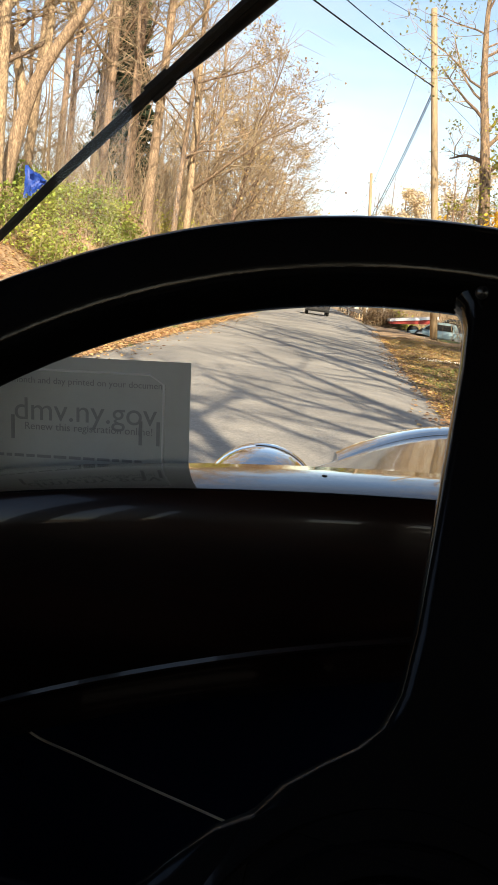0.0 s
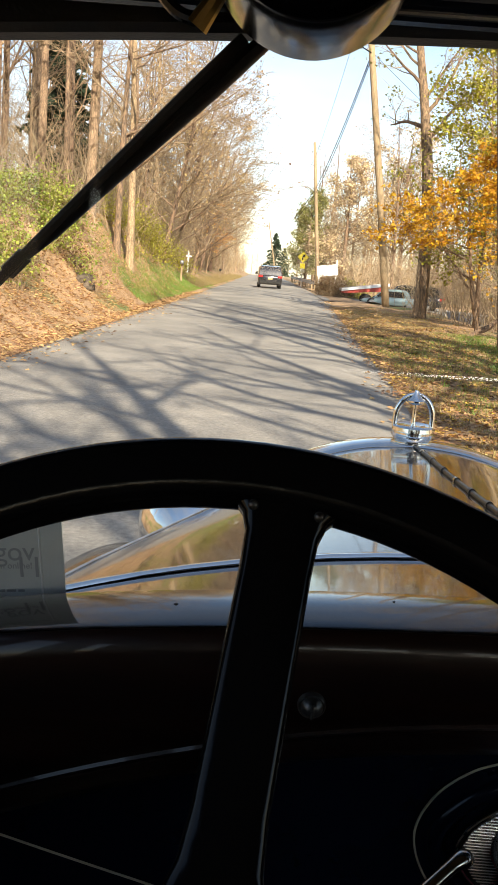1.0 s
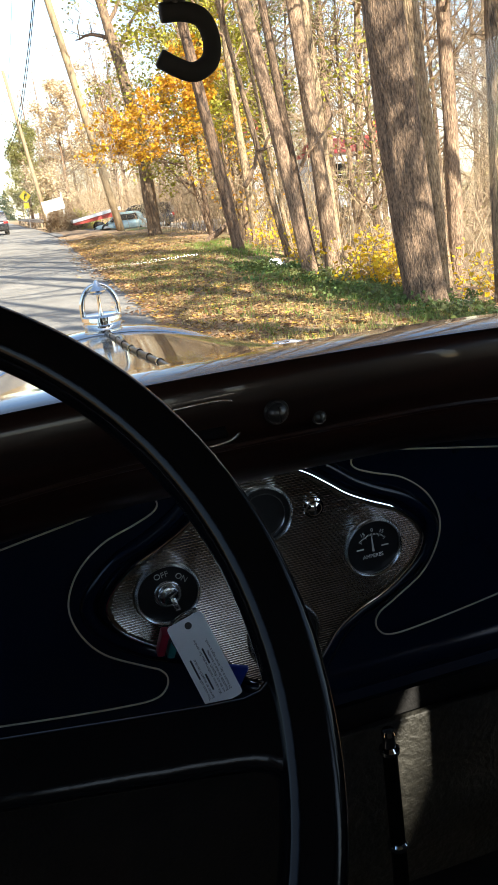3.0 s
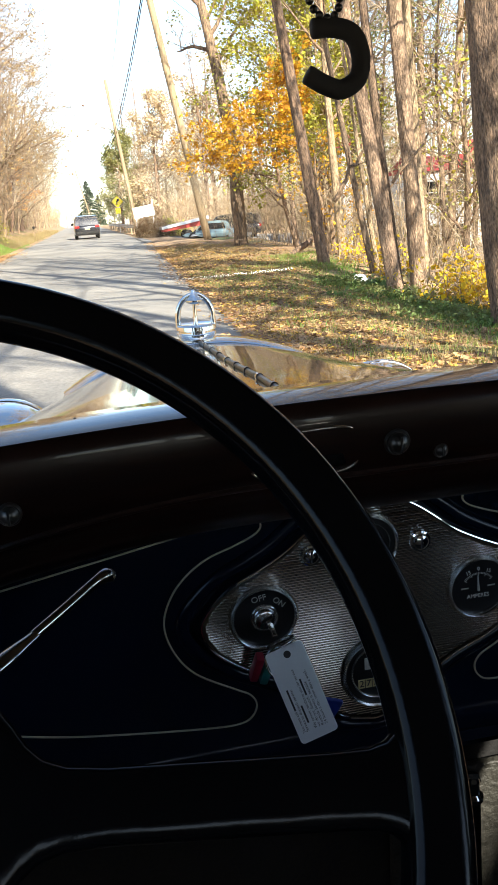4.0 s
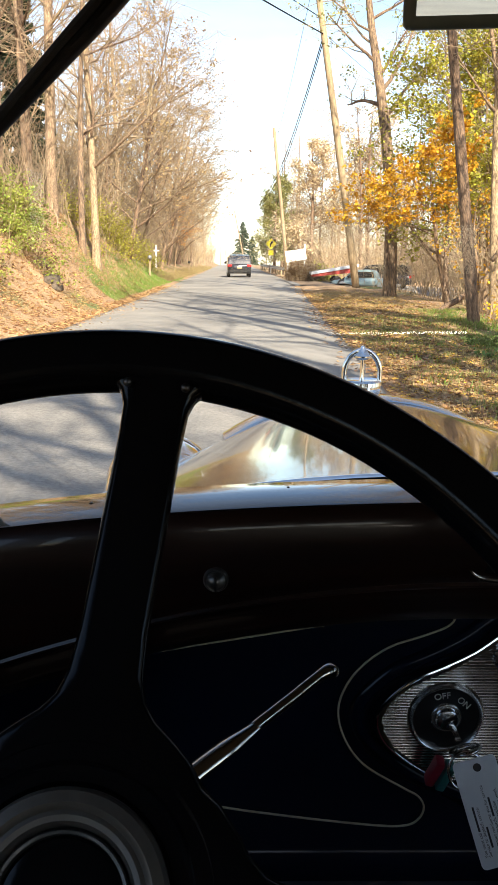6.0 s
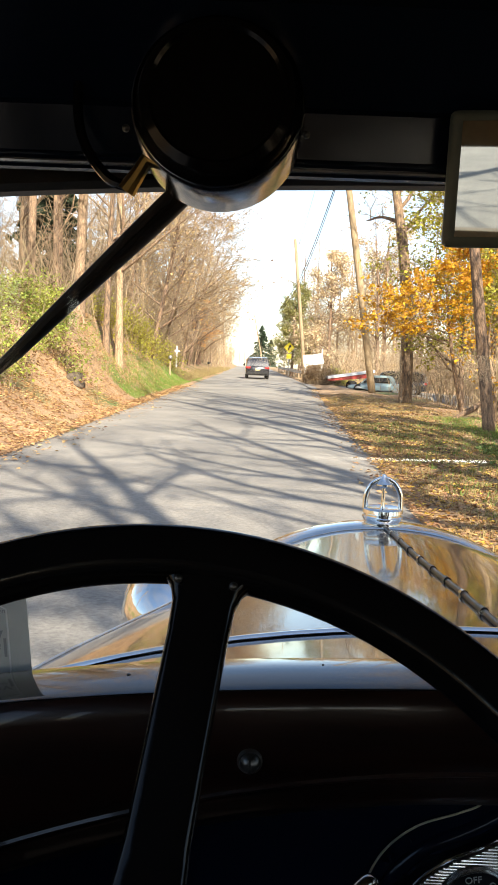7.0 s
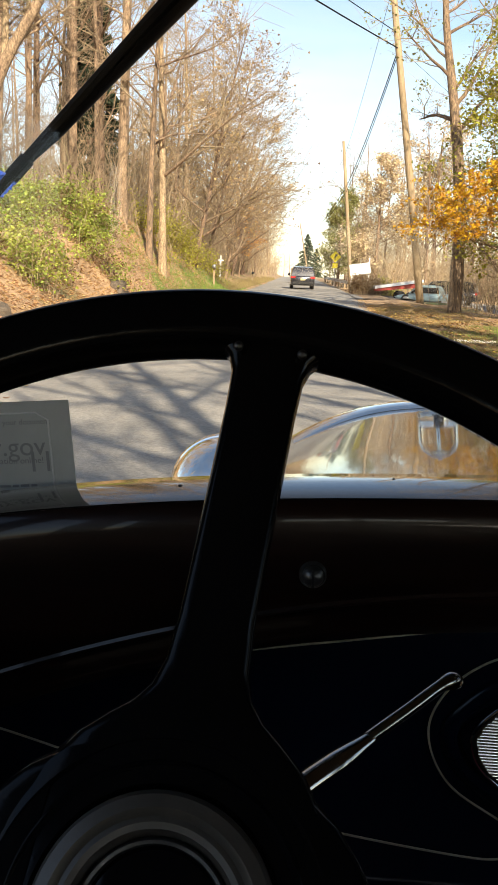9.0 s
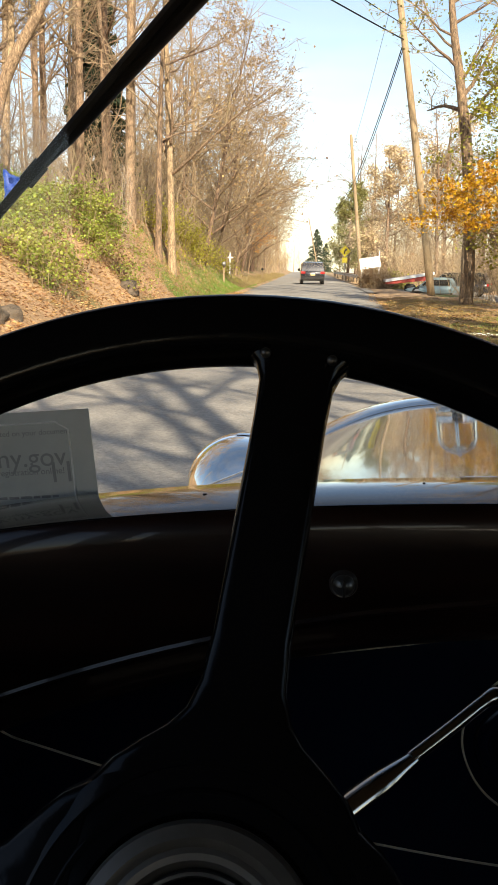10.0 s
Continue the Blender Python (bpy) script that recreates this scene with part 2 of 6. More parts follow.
# a thin flat pane: seen straight through, with a gloss that grows towards grazing
gn = GLASS.node_tree
gn.nodes.remove(gn.nodes["Principled BSDF"])
pane_through, pane_gloss = gn.nodes.new("ShaderNodeBsdfTransparent"), gn.nodes.new("ShaderNodeBsdfGlossy")
pane_through.inputs[0].default_value = (0.985, 0.98, 0.965, 1)
pane_gloss.inputs["Roughness"].default_value = 0.0
pane_fresnel, pane_mix = gn.nodes.new("ShaderNodeFresnel"), gn.nodes.new("ShaderNodeMixShader")
pane_fresnel.inputs["IOR"].default_value = 1.27
gn.links.new(pane_fresnel.outputs[0], pane_mix.inputs[0])
gn.links.new(pane_through.outputs[0], pane_mix.inputs[1])
gn.links.new(pane_gloss.outputs[0], pane_mix.inputs[2])
gn.links.new(pane_mix.outputs[0], gn.nodes["Material Output"].inputs[0])


# ---- building helpers ----
def part(name, bm, mat, parent=None, label="", smooth=None, m=None):
    """Links a bmesh as one mesh object under a thing or a part."""
    me = bpy.data.meshes.new(name)
    if smooth is not None:
        for f in bm.faces:
            f.smooth = True
        for e in bm.edges:
            if len(e.link_faces) == 2 and e.calc_face_angle(0) > radians(smooth):
                e.smooth = False
    bmesh.ops.recalc_face_normals(bm, faces=bm.faces)
    bm.to_mesh(me)
    bm.free()
    me.materials.append(mat)
    ob = new(name, me)
    if m is not None:
        ob.matrix_basis = m
    ob.parent = parent
    if label:
        ob["label"] = label
    return ob


def thing(name, label, category, at=(0, 0, 0), group="", kind=""):
    ob = new(name)
    ob.empty_display_size = 0.05
    ob.location = at
    return tagged(ob, label, category, group, kind)


def box(bm, c, s, rot=None, bevel=0.0, seg=2):
    r = bmesh.ops.create_cube(bm, size=1.0)
    vs = r["verts"]
    for v in vs:
        v.co = Vector((v.co.x * s[0], v.co.y * s[1], v.co.z * s[2]))
    if bevel:
        es = list({e for v in vs for e in v.link_edges})
        g = bmesh.ops.bevel(bm, geom=es, offset=bevel, segments=seg, affect="EDGES", profile=0.6)
        vs = list({v for f in g["faces"] for v in f.verts} | {v for v in vs if v.is_valid})
    mt = Matrix.Translation(c) @ (rot.to_4x4() if rot is not None else Matrix.Identity(4))
    for v in vs:
        v.co = mt @ v.co
    return vs


def tube(bm, pts, radii, n=8, caps=True, flat=1.0):
    """A tube through points, with a radius at each."""
    pts = [Vector(p) for p in pts]
    if not hasattr(radii, "__len__"):
        radii = [radii] * len(pts)
    rings, side = [], None
    for i, p in enumerate(pts):
        d = (pts[min(i + 1, len(pts) - 1)] - pts[max(i - 1, 0)]).normalized()
        if side is None:
            side = d.cross(Vector((0, 0, 1)))
            if side.length < 0.05:
                side = d.cross(Vector((1, 0, 0)))
        side = (side - d * side.dot(d)).normalized()
        up = d.cross(side)
        ring = [bm.verts.new(p + (side * math.cos(2 * math.pi * k / n) + up * (flat * math.sin(2 * math.pi * k / n))) * radii[i]) for k in range(n)]
        rings.append(ring)
    for a, b in zip(rings, rings[1:]):
        for k in range(n):
            bm.faces.new((a[k], a[(k + 1) % n], b[(k + 1) % n], b[k]))
    if caps and n > 2:
        bm.faces.new(rings[0][::-1])
        bm.faces.new(rings[-1])


def lathe(bm, profile, n=32, m=None, closed=False):
    """Turns (radius, height) pairs round the z axis of m."""
    m = m or Matrix.Identity(4)
    rings = []
    for r, z in profile:
        if r < 1e-6:
            rings.append([bm.verts.new(m @ Vector((0, 0, z)))])
        else:
            rings.append([bm.verts.new(m @ Vector((r * math.cos(2 * math.pi * k / n), r * math.sin(2 * math.pi * k / n), z))) for k in range(n)])
    pairs = list(zip(rings, rings[1:])) + ([(rings[-1], rings[0])] if closed else [])
    for a, b in pairs:
        for k in range(n):
            if len(a) == 1 and len(b) == 1:
                continue
            if len(a) == 1:
                bm.faces.new((a[0], b[k], b[(k + 1) % n]))
            elif len(b) == 1:
                bm.faces.new((a[k], a[(k + 1) % n], b[0]))
            else:
                bm.faces.new((a[k], a[(k + 1) % n], b[(k + 1) % n], b[k]))


def loft(bm, rows, close=False):
    """A sheet through rows of points."""
    grid = [[bm.verts.new(p) for p in row] for row in rows]
    for a, b in zip(grid, grid[1:]):
        n = len(a)
        for k in range(n if close else n - 1):
            bm.faces.new((a[k], a[(k + 1) % n], b[(k + 1) % n], b[k]))
    return grid


def prism(bm, outline, depth, m=None):
    """A flat outline (x, y) with thickness depth along z, in m."""
    m = m or Matrix.Identity(4)
    lo = [bm.verts.new(m @ Vector((x, y, 0))) for x, y in outline]
    hi = [bm.verts.new(m @ Vector((x, y, depth))) for x, y in outline]
    n = len(lo)
    bm.faces.new(lo[::-1])
    bm.faces.new(hi)
    for k in range(n):
        bm.faces.new((lo[k], lo[(k + 1) % n], hi[(k + 1) % n], hi[k]))


def spline(pts, k=8, closed=False):
    """A smooth line through points."""
    pts = [Vector(p) for p in pts]
    out, n = [], len(pts)
    for i in range(n if closed else n - 1):
        if closed:
            p0, p1, p2, p3 = (pts[(i + j) % n] for j in (-1, 0, 1, 2))
        else:
            p0, p1, p2, p3 = pts[max(i - 1, 0)], pts[i], pts[i + 1], pts[min(i + 2, n - 1)]
        for s in range(k):
            t = s / k
            out.append(0.5 * ((2 * p1) + (p2 - p0) * t + (2 * p0 - 5 * p1 + 4 * p2 - p3) * t * t + (3 * p1 - p0 - 3 * p2 + p3) * t ** 3))
    if not closed:
        out.append(pts[-1])
    return out


def text_part(name, body, size, mat, parent, m, depth=0.0003, align="CENTER"):
    cu = bpy.data.curves.new(name, "FONT")
    cu.body, cu.size, cu.align_x, cu.align_y, cu.extrude = body, size, align, "CENTER", depth
    tmp = bpy.data.objects.new(name, cu)
    scene.collection.objects.link(tmp)
    me = bpy.data.meshes.new_from_object(tmp.evaluated_get(bpy.context.evaluated_depsgraph_get()))
    bpy.data.objects.remove(tmp)
    me.materials.clear()
    me.materials.append(mat)
    ob = new(name, me)
    ob.matrix_basis = m
    ob.parent = parent
    return ob


# ---- ground and road ----
def smooth01(t):
    t = min(max(t, 0.0), 1.0)
    return t * t * (3 - 2 * t)


def road_left(y):
    return -3.7 - 0.006 * max(y - 40, 0)


def road_right(y):
    return 1.55 + 0.042 * min(max(y, -20), 44) - 0.010 * max(y - 62, 0)


def ground_z(x, y):
    """Height of the ground: a leafy bank on the one side, a verge and a falling wood on the other."""
    z = 0.0
    d = road_left(y) - 0.15 - x
    if d > 0:
        top = 3.3 - 2.3 * smooth01((y - 30) / 34) - 1.35 * (1 - smooth01((y - 19) / 8))
        z = top * smooth01(d / 3.6) + 0.05 * max(d - 3, 0)
    e = x - road_right(y)
    if e > 0:
        drop = 1 - 0.9 * smooth01((y - 42) / 14)
        z = 0.10 * smooth01(e / 0.9) * drop - drop * (2.6 * smooth01((e - 3.6) / 11) + 0.05 * max(e - 10, 0))
    if e > 1.2:
        z -= 0.13 * min(e - 1.2, 3.0) * (1 - smooth01((y - 13) / 5)) * smooth01((y - 2) / 4)
    if e > 0 and 42 < y < 62:
        z -= 0.42 * smooth01((e - 1.6) / 2.2) * smooth01((y - 42) / 5) * smooth01((62 - y) / 4)
    if y > 170:
        z -= 0.00012 * (y - 170) ** 2 if y < 600 else 22 + 0.10 * (y - 600)
    off = max(d, e)
    if off > 0:
        k = min(off / 0.6, 1.0)
        z += k * (0.10 * noise.noise((x * 0.5, y * 0.5, 3.1)) + 0.05 * noise.noise((x * 1.9, y * 1.9, 7.7)))
    return z


def steps(spans):
    out = []
    for a, b, s in spans:
        n = max(1, round((b - a) / s))
        out += [a + (b - a) * i / n for i in range(n)]
    return out + [spans[-1][1]]


def ground_sheet():
    xs = steps([(-1500, -100, 200), (-100, -30, 7), (-30, -12, 1.5), (-12, 12, 0.4), (12, 30, 1.5), (30, 100, 7), (100, 1500, 200)])
    ys = steps([(-1500, -60, 200), (-60, -10, 5), (-10, 2, 1.5), (2, 45, 0.5), (45, 80, 1.2), (80, 220, 7), (220, 700, 40), (700, 3000, 400)])
    bm = bmesh.new()
    loft(bm, [[(x, y, ground_z(x, y) - (0.06 if road_left(y) < x < road_right(y) else 0.0)) for x in xs] for y in ys])
    return bm


def ground_material():
    m = material("leaf_littered_soil", (0.46, 0.30, 0.165), 0.95, var=0.4, scale=1.3, color2=(0.29, 0.185, 0.10), fine=0.35, fine_scale=26,
                 bump=0.8, bump_scale=26)
    nt = m.node_tree
    b = nt.nodes["Principled BSDF"]
    src = b.inputs["Base Color"].links[0].from_socket
    tc = nt.nodes.new("ShaderNodeTexCoord")
    n = nt.nodes.new("ShaderNodeTexNoise")
    n.inputs["Scale"].default_value, n.inputs["Detail"].default_value = 0.35, 5
    nt.links.new(tc.outputs["Object"], n.inputs["Vector"])
    r = nt.nodes.new("ShaderNodeValToRGB")
    r.color_ramp.elements[0].position, r.color_ramp.elements[1].position = 0.52, 0.66
    nt.links.new(n.outputs[0], r.inputs[0])
    mix = nt.nodes.new("ShaderNodeMix")
    mix.data_type = "RGBA"
    nt.links.new(r.outputs[0], mix.inputs[0])
    nt.links.new(src, mix.inputs[6])
    mix.inputs[7].default_value = (0.13, 0.16, 0.045, 1)
    nt.links.new(mix.outputs[2], b.inputs["Base Color"])
    return m


SOIL = ground_material()
tagged(part("ground", ground_sheet(), SOIL, smooth=180), "brown leaf-covered soil with patches of green grass", "ground", kind="structure")

bm = bmesh.new()
rys = steps([(-60, -10, 5), (-10, 60, 1.0), (60, 170, 4), (170, 205, 5)])
rng = random.Random(5)
rows = []
for y in rys:
    a = road_left(y) + rng.uniform(-0.08, 0.08)
    b = road_right(y) + rng.uniform(-0.10, 0.10)
    zz = ground_z(0, y)
    rows.append([(a + (b - a) * k / 8, y, zz + 0.012 + (0.0 if 0 < k < 8 else -0.05)) for k in range(9)])
loft(bm, rows)
tagged(part("road", bm, ASPHALT, smooth=180), "sun-bleached grey asphalt road with tree shadows", "road", kind="structure")

# the paved entrance on the right, beyond the verge
bm = bmesh.new()
loft(bm, [[(road_right(y) - 0.2, y, 0.02), (6.0, y + 0.6, ground_z(6, y) + 0.14), (14, y + 1.2, ground_z(14, y) + 0.16), (30, y + 2, ground_z(30, y) + 0.2)] for y in (44.5, 47, 50, 53, 56)])
tagged(part("driveway", bm, ASPHALT), "grey asphalt entrance beside the road", "driveway", kind="structure")


# ---- trees ----
def branch(bm, rng, start, way, length, r0, r1, n, seg, bend=0.25, up=0.0):
    """One wandering branch; returns its points."""
    p, d = Vector(start), Vector(way).normalized()
    pts, rad = [p.copy()], [r0]
    for i in range(seg):
        d = (d + Vector((rng.gauss(0, bend), rng.gauss(0, bend), rng.gauss(0, bend) + up)) * 0.5).normalized()
        p = p + d * (length / seg)
        pts.append(p.copy())
        rad.append(r0 + (r1 - r0) * (i + 1) / seg)
    tube(bm, pts, rad, n, caps=False)
    return pts


def tree_meshes(seed, height, r0, lean=0.0, first=0.4, limbs=12, subs=5, twigs=4, spread=0.32, wob=0.10, rough=False, thick=1.0, rise=0.35, fine=0.009, twig_seg=1):
    """A bare tree: trunk with limbs in one mesh, fine twigs in another; also gives the twig ends."""
    rng = random.Random(seed)
    tb, cb, ends = bmesh.new(), bmesh.new(), []
    seg = 48 if rough else 12
    pts, rad = [], []
    ph = rng.uniform(0, 6.3)
    for i in range(seg + 1):
        s = i / seg
        pts.append(Vector((math.sin(ph + s * 4) * wob * s * 2 + lean * height * s, math.cos(ph * 2 + s * 3.3) * wob * s * 2, height * s - (0.3 if i == 0 else 0))))
        rad.append(r0 * (1.28 if i == 0 else 1.0) * (1 - 0.86 * s ** 1.15))
    tube(tb, pts, rad, 28 if rough else 10, caps=False)
    if rough:
        # furrowed bark: ridges that run up the trunk
        n = 28
        for i, v in enumerate(tb.verts):
            k, j = i % n, i // n
            mid = pts[j]
            a = 2 * math.pi * k / n
            g = noise.noise((math.cos(a) * 5.5 + seed, math.sin(a) * 5.5, j * 0.35)) * 0.10 + noise.noise((math.cos(a) * 1.4, math.sin(a) * 1.4 + seed, j * 0.22)) * 0.14
            v.co = mid + (v.co - mid) * (1 + g)
    for j in range(limbs):
        s = first + (0.97 - first) * (j + rng.random() * 0.6) / limbs
        i = min(int(s * seg), seg - 1)
        p = pts[i].lerp(pts[i + 1], s * seg - i)
        a = rng.uniform(0, 2 * math.pi)
        tilt = rng.uniform(rise, rise + 0.6)
        way = (math.cos(a) * math.cos(tilt), math.sin(a) * math.cos(tilt), math.sin(tilt))
        ln = height * spread * (1.15 - 0.75 * s) * rng.uniform(0.75, 1.08)
        rr = r0 * (1 - 0.86 * s) * rng.uniform(0.35, 0.6) * thick
        lp = branch(tb, rng, p, way, ln, rr, rr * 0.25, 6, 5, 0.28, 0.10)
        for k in range(subs):
            q = lp[1 + int((k + rng.random()) / subs * 3.99)]
            a2 = a + rng.uniform(-1.2, 1.2)
            t2 = rng.uniform(-0.1, 1.1)
            w2 = (math.cos(a2) * math.cos(t2), math.sin(a2) * math.cos(t2), math.sin(t2))
            l2 = ln * rng.uniform(0.3, 0.55)
            sp = branch(cb, rng, q, w2, l2, rr * 0.30 + 0.006, 0.006, 3, 3, 0.35, 0.06)
            for _ in range(twigs):
                q2 = sp[rng.randint(1, 3)]
                a3, t3 = a2 + rng.uniform(-1.3, 1.3), rng.uniform(-0.4, 1.2)
                w3 = (math.cos(a3) * math.cos(t3), math.sin(a3) * math.cos(t3), math.sin(t3))
                tp = branch(cb, rng, q2, w3, l2 * rng.uniform(0.35, 0.7), fine, fine * 0.5, 3, twig_seg, 0.35, 0.03)
                ends += tp[1:]
    return tb, cb, ends


def leaf(bm, p, size, rng, flat=False):
    """A small pointed leaf, folded along its rib."""
    a, t, r = rng.uniform(0, 6.28), rng.uniform(-1.2, 1.2), rng.uniform(-1, 1)
    if flat:
        t, r = rng.uniform(-0.35, 0.35), rng.uniform(-0.4, 0.4)
    m = Matrix.Translation(p) @ Euler((t, r, a)).to_matrix().to_4x4()
    w = size * rng.uniform(0.3, 0.5)
    vs = [bm.verts.new(m @ Vector(c)) for c in ((0, -size * 0.5, 0), (w, 0, size * 0.12), (0, size * 0.55, 0), (-w, 0, size * 0.12))]
    bm.faces.new((vs[0], vs[1], vs[2]))
    bm.faces.new((vs[0], vs[2], vs[3]))


def scatter_leaves(points, n, size, jitter, seed):
    rng = random.Random(seed)
    bm = bmesh.new()
    for _ in range(n):
        p = points[rng.randrange(len(points))]
        leaf(bm, Vector((p[0] + rng.gauss(0, jitter), p[1] + rng.gauss(0, jitter), p[2] + rng.gauss(0, jitter * 0.7))), size * rng.uniform(0.6, 1.3), rng)
    return bm


def make_tree(label, at, bark, leaves=None, group="", name="tree", **kw):
    """leaves: (material, count, leaf size, jitter)."""
    tb, cb, ends = tree_meshes(twig_seg=2 if leaves else 1, **kw)
    t = thing(name, label, "tree", at, group)
    part("trunk", tb, bark, t, smooth=80)
    crown = part("crown", cb, TWIG, t, smooth=80)
    if leaves:
        part("leaves", scatter_leaves(ends, leaves[1], leaves[2], leaves[3], kw["seed"] + 1), leaves[0], crown)
    return t


def on_ground(x, y, dz=-0.05):
    return (x, y, ground_z(x, y) + dz)


FOREST = "bare woodland trees"
kinds = [make_tree("tall bare woodland tree with grey-brown bark", on_ground(-9.9, 30), BARK_PALE if k % 2 else BARK, None, FOREST,
                   seed=20 + k, height=(15, 17, 13, 18, 14, 16)[k], r0=(0.14, 0.17, 0.11, 0.19, 0.12, 0.15)[k], lean=(0.0, 0.02, -0.03, 0.01, 0.03, -0.01)[k],
                   first=(0.22, 0.3, 0.18, 0.33, 0.25, 0.2)[k], limbs=(19, 20, 17, 21, 18, 20)[k], subs=6, twigs=5) for k in range(6)]
tan_kinds = [make_tree("half-bare tree with thin tan autumn leaves", on_ground(-8 - 2 * k, 52 + 9 * k), BARK, (LEAF_TAN, 1700, 0.13, 0.12), "tan autumn trees",
                       seed=60 + k, height=(12, 14, 11)[k], r0=0.14, first=0.22, limbs=18, subs=7, twigs=6, spread=0.38) for k in range(3)]
for k, (x, y) in enumerate(((-9.9, 30), (-8.9, 31), (-7.6, 30), (-6.85, 30.5), (-5.7, 30), (-5.3, 30.6))):
    kinds[k].location = on_ground(x, y)


def plant(src, x, y, rng, s=None):
    s = s or rng.uniform(0.85, 1.2)
    c = copy_thing(src, Matrix.LocRotScale(on_ground(x, y), Euler((rng.uniform(-0.04, 0.04), rng.uniform(-0.05, 0.03), rng.uniform(0, 6.28))), None))
    c.scale = (s, s, s)
    return c


rng = random.Random(11)
spots = []
for _ in range(2500):
    side = rng.random() < 0.55
    y = rng.uniform(12, 130)
    x = rng.uniform(-34, -6.4) if side else rng.uniform(7.5, 40)
    if not side and (41 < y < 62 or y < 14 and x > 22):
        continue
    if side and y < 28 and x > -8.5:
        continue
    if all((x - a) ** 2 + (y - b) ** 2 > (2.2 if y < 60 else 3.5) ** 2 for a, b in spots):
        spots.append((x, y))
spots = spots[:190] + [(rng.uniform(-45, -6), rng.uniform(135, 250)) for _ in range(22)] + [(rng.uniform(6, 60), rng.uniform(100, 250)) for _ in range(28)]
far_kinds = [make_tree("distant bare woodland tree", on_ground(-9 - 5 * k, 96 + 8 * k), BARK_PALE, None, "distant bare trees", seed=40 + k, height=15 + k, r0=0.15, first=0.2, limbs=15, subs=5, twigs=3) for k in range(2)]
spots += [(rng.uniform(8.5, 26), rng.uniform(25, 41)) for _ in range(14)]
for x, y in spots:
    src = rng.choice(tan_kinds) if y > 55 and rng.random() < 0.5 else rng.choice(far_kinds if y > 72 else kinds)
    plant(src, x, y, rng)
for x, y in ((-7.5, 118), (-9.5, 128), (-7.2, 136), (-8.4, 148), (-6.6, 160), (-9.0, 172)):
    plant(far_kinds[1], x, y, rng, 0.62)
for x, y in ((-6.5, 186), (-4.6, 198), (-3.4, 214), (-1.2, 238), (5.2, 236), (7.5, 190), (2.2, 246)):
    plant(far_kinds[0], x, y, rng, 0.5)


# ---- the antique car ----
XC = 0.324           # its middle line
PC = 0.326           # the middle of the instrument plate
car = thing("antique_car", "dark blue antique car with chrome trim parked at the roadside", "car", (XC, 0, 0))


def cpart(name, bm, mat, parent=None, label="", smooth=35):
    """A part of the car, built in world coordinates."""
    bmesh.ops.translate(bm, vec=(-XC, 0, 0), verts=bm.verts)
    return part(name, bm, mat, parent or car, label, smooth)


# steering wheel
TILT = radians(51.5)
WHEEL = Matrix.Translation((0.0, 0.390, 1.2296)) @ Euler((TILT, 0, radians(-1.0))).to_matrix().to_4x4()
R_RIM, R_TUBE = 0.2440, 0.0146
bm = bmesh.new()
prof = []
for k in range(40):
    a = 2 * math.pi * k / 40
    ca, sa = math.cos(a), math.sin(a)
    groove = 0.985 if k in (11, 14) else 1.0
    prof.append((R_RIM + R_TUBE * groove * math.copysign(abs(ca) ** 0.62, ca), R_TUBE * groove * math.copysign(abs(sa) ** 0.62, sa)))
lathe(bm, prof, 128, WHEEL, closed=True)
wheel = cpart("steering_wheel", bm, BLACK, None, "black hard rubber steering wheel with wide spokes", 60)


TURN = radians(-6.1)      # the wheel stands turned a little to the right


def spoke_mesh(angle):
    bm = bmesh.new()
    rot = Matrix.Rotation(angle + TURN, 4, "Z")
    rows = []
    for r, w, th in ((0.046, 0.050, 0.0075), (0.056, 0.043, 0.0075), (0.064, 0.034, 0.0075), (0.070, 0.026, 0.0075), (0.077, 0.0200, 0.007), (0.087, 0.0166, 0.007),
                     (0.105, 0.0153, 0.007), (0.150, 0.0155, 0.007), (0.200, 0.0158, 0.0075), (0.217, 0.0165, 0.008), (0.225, 0.0190, 0.009), (0.231, 0.0245, 0.0095), (0.238, 0.032, 0.0095)):
        row = []
        for k in range(16):
            a = 2 * math.pi * (k + 0.5) / 16
            ca, sa = math.cos(a), math.sin(a)
            row.append(WHEEL @ rot @ Vector((math.copysign(abs(ca) ** 0.45, ca) * w, r, -0.001 + math.copysign(abs(sa) ** 0.7, sa) * th)))
        rows.append(row)
    loft(bm, rows, close=True)
    return bm


for k in range(4):
    cpart("spoke", spoke_mesh(k * math.pi / 2), BLACK, wheel, "", 50)
bm = bmesh.new()
lathe(bm, [(0.0, -0.075), (0.045, -0.075), (0.060, -0.050), (0.0685, -0.012), (0.0685, -0.004), (0.066, 0.004), (0.0615, 0.0062), (0.0595, 0.0068), (0.0580, 0.0048), (0.0530, 0.0056),
           (0.0515, 0.0074), (0.0495, 0.0056), (0.0445, 0.0060), (0.0432, 0.003), (0.0, 0.003)], 72, WHEEL)
cpart("hub", bm, BLACK, wheel, "", 25)
bm = bmesh.new()
lathe(bm, [(0.0424, 0.002), (0.0424, 0.0080), (0.0410, 0.0104), (0.0368, 0.0114), (0.0352, 0.0106), (0.0340, 0.0092), (0.0322, 0.0096), (0.0300, 0.0090), (0.0284, 0.0062), (0.0276, 0.0040), (0.0270, 0.0020)], 64, WHEEL, closed=True)
horn = cpart("horn_ring", bm, HORN_GREY, wheel, "dull grey metal horn ring", 25)
bm = bmesh.new()
lathe(bm, [(0.0274, 0.0020), (0.0274, 0.0058), (0.0266, 0.0070), (0.0254, 0.0066), (0.0248, 0.0040), (0.0248, 0.0020)], 64, WHEEL, closed=True)
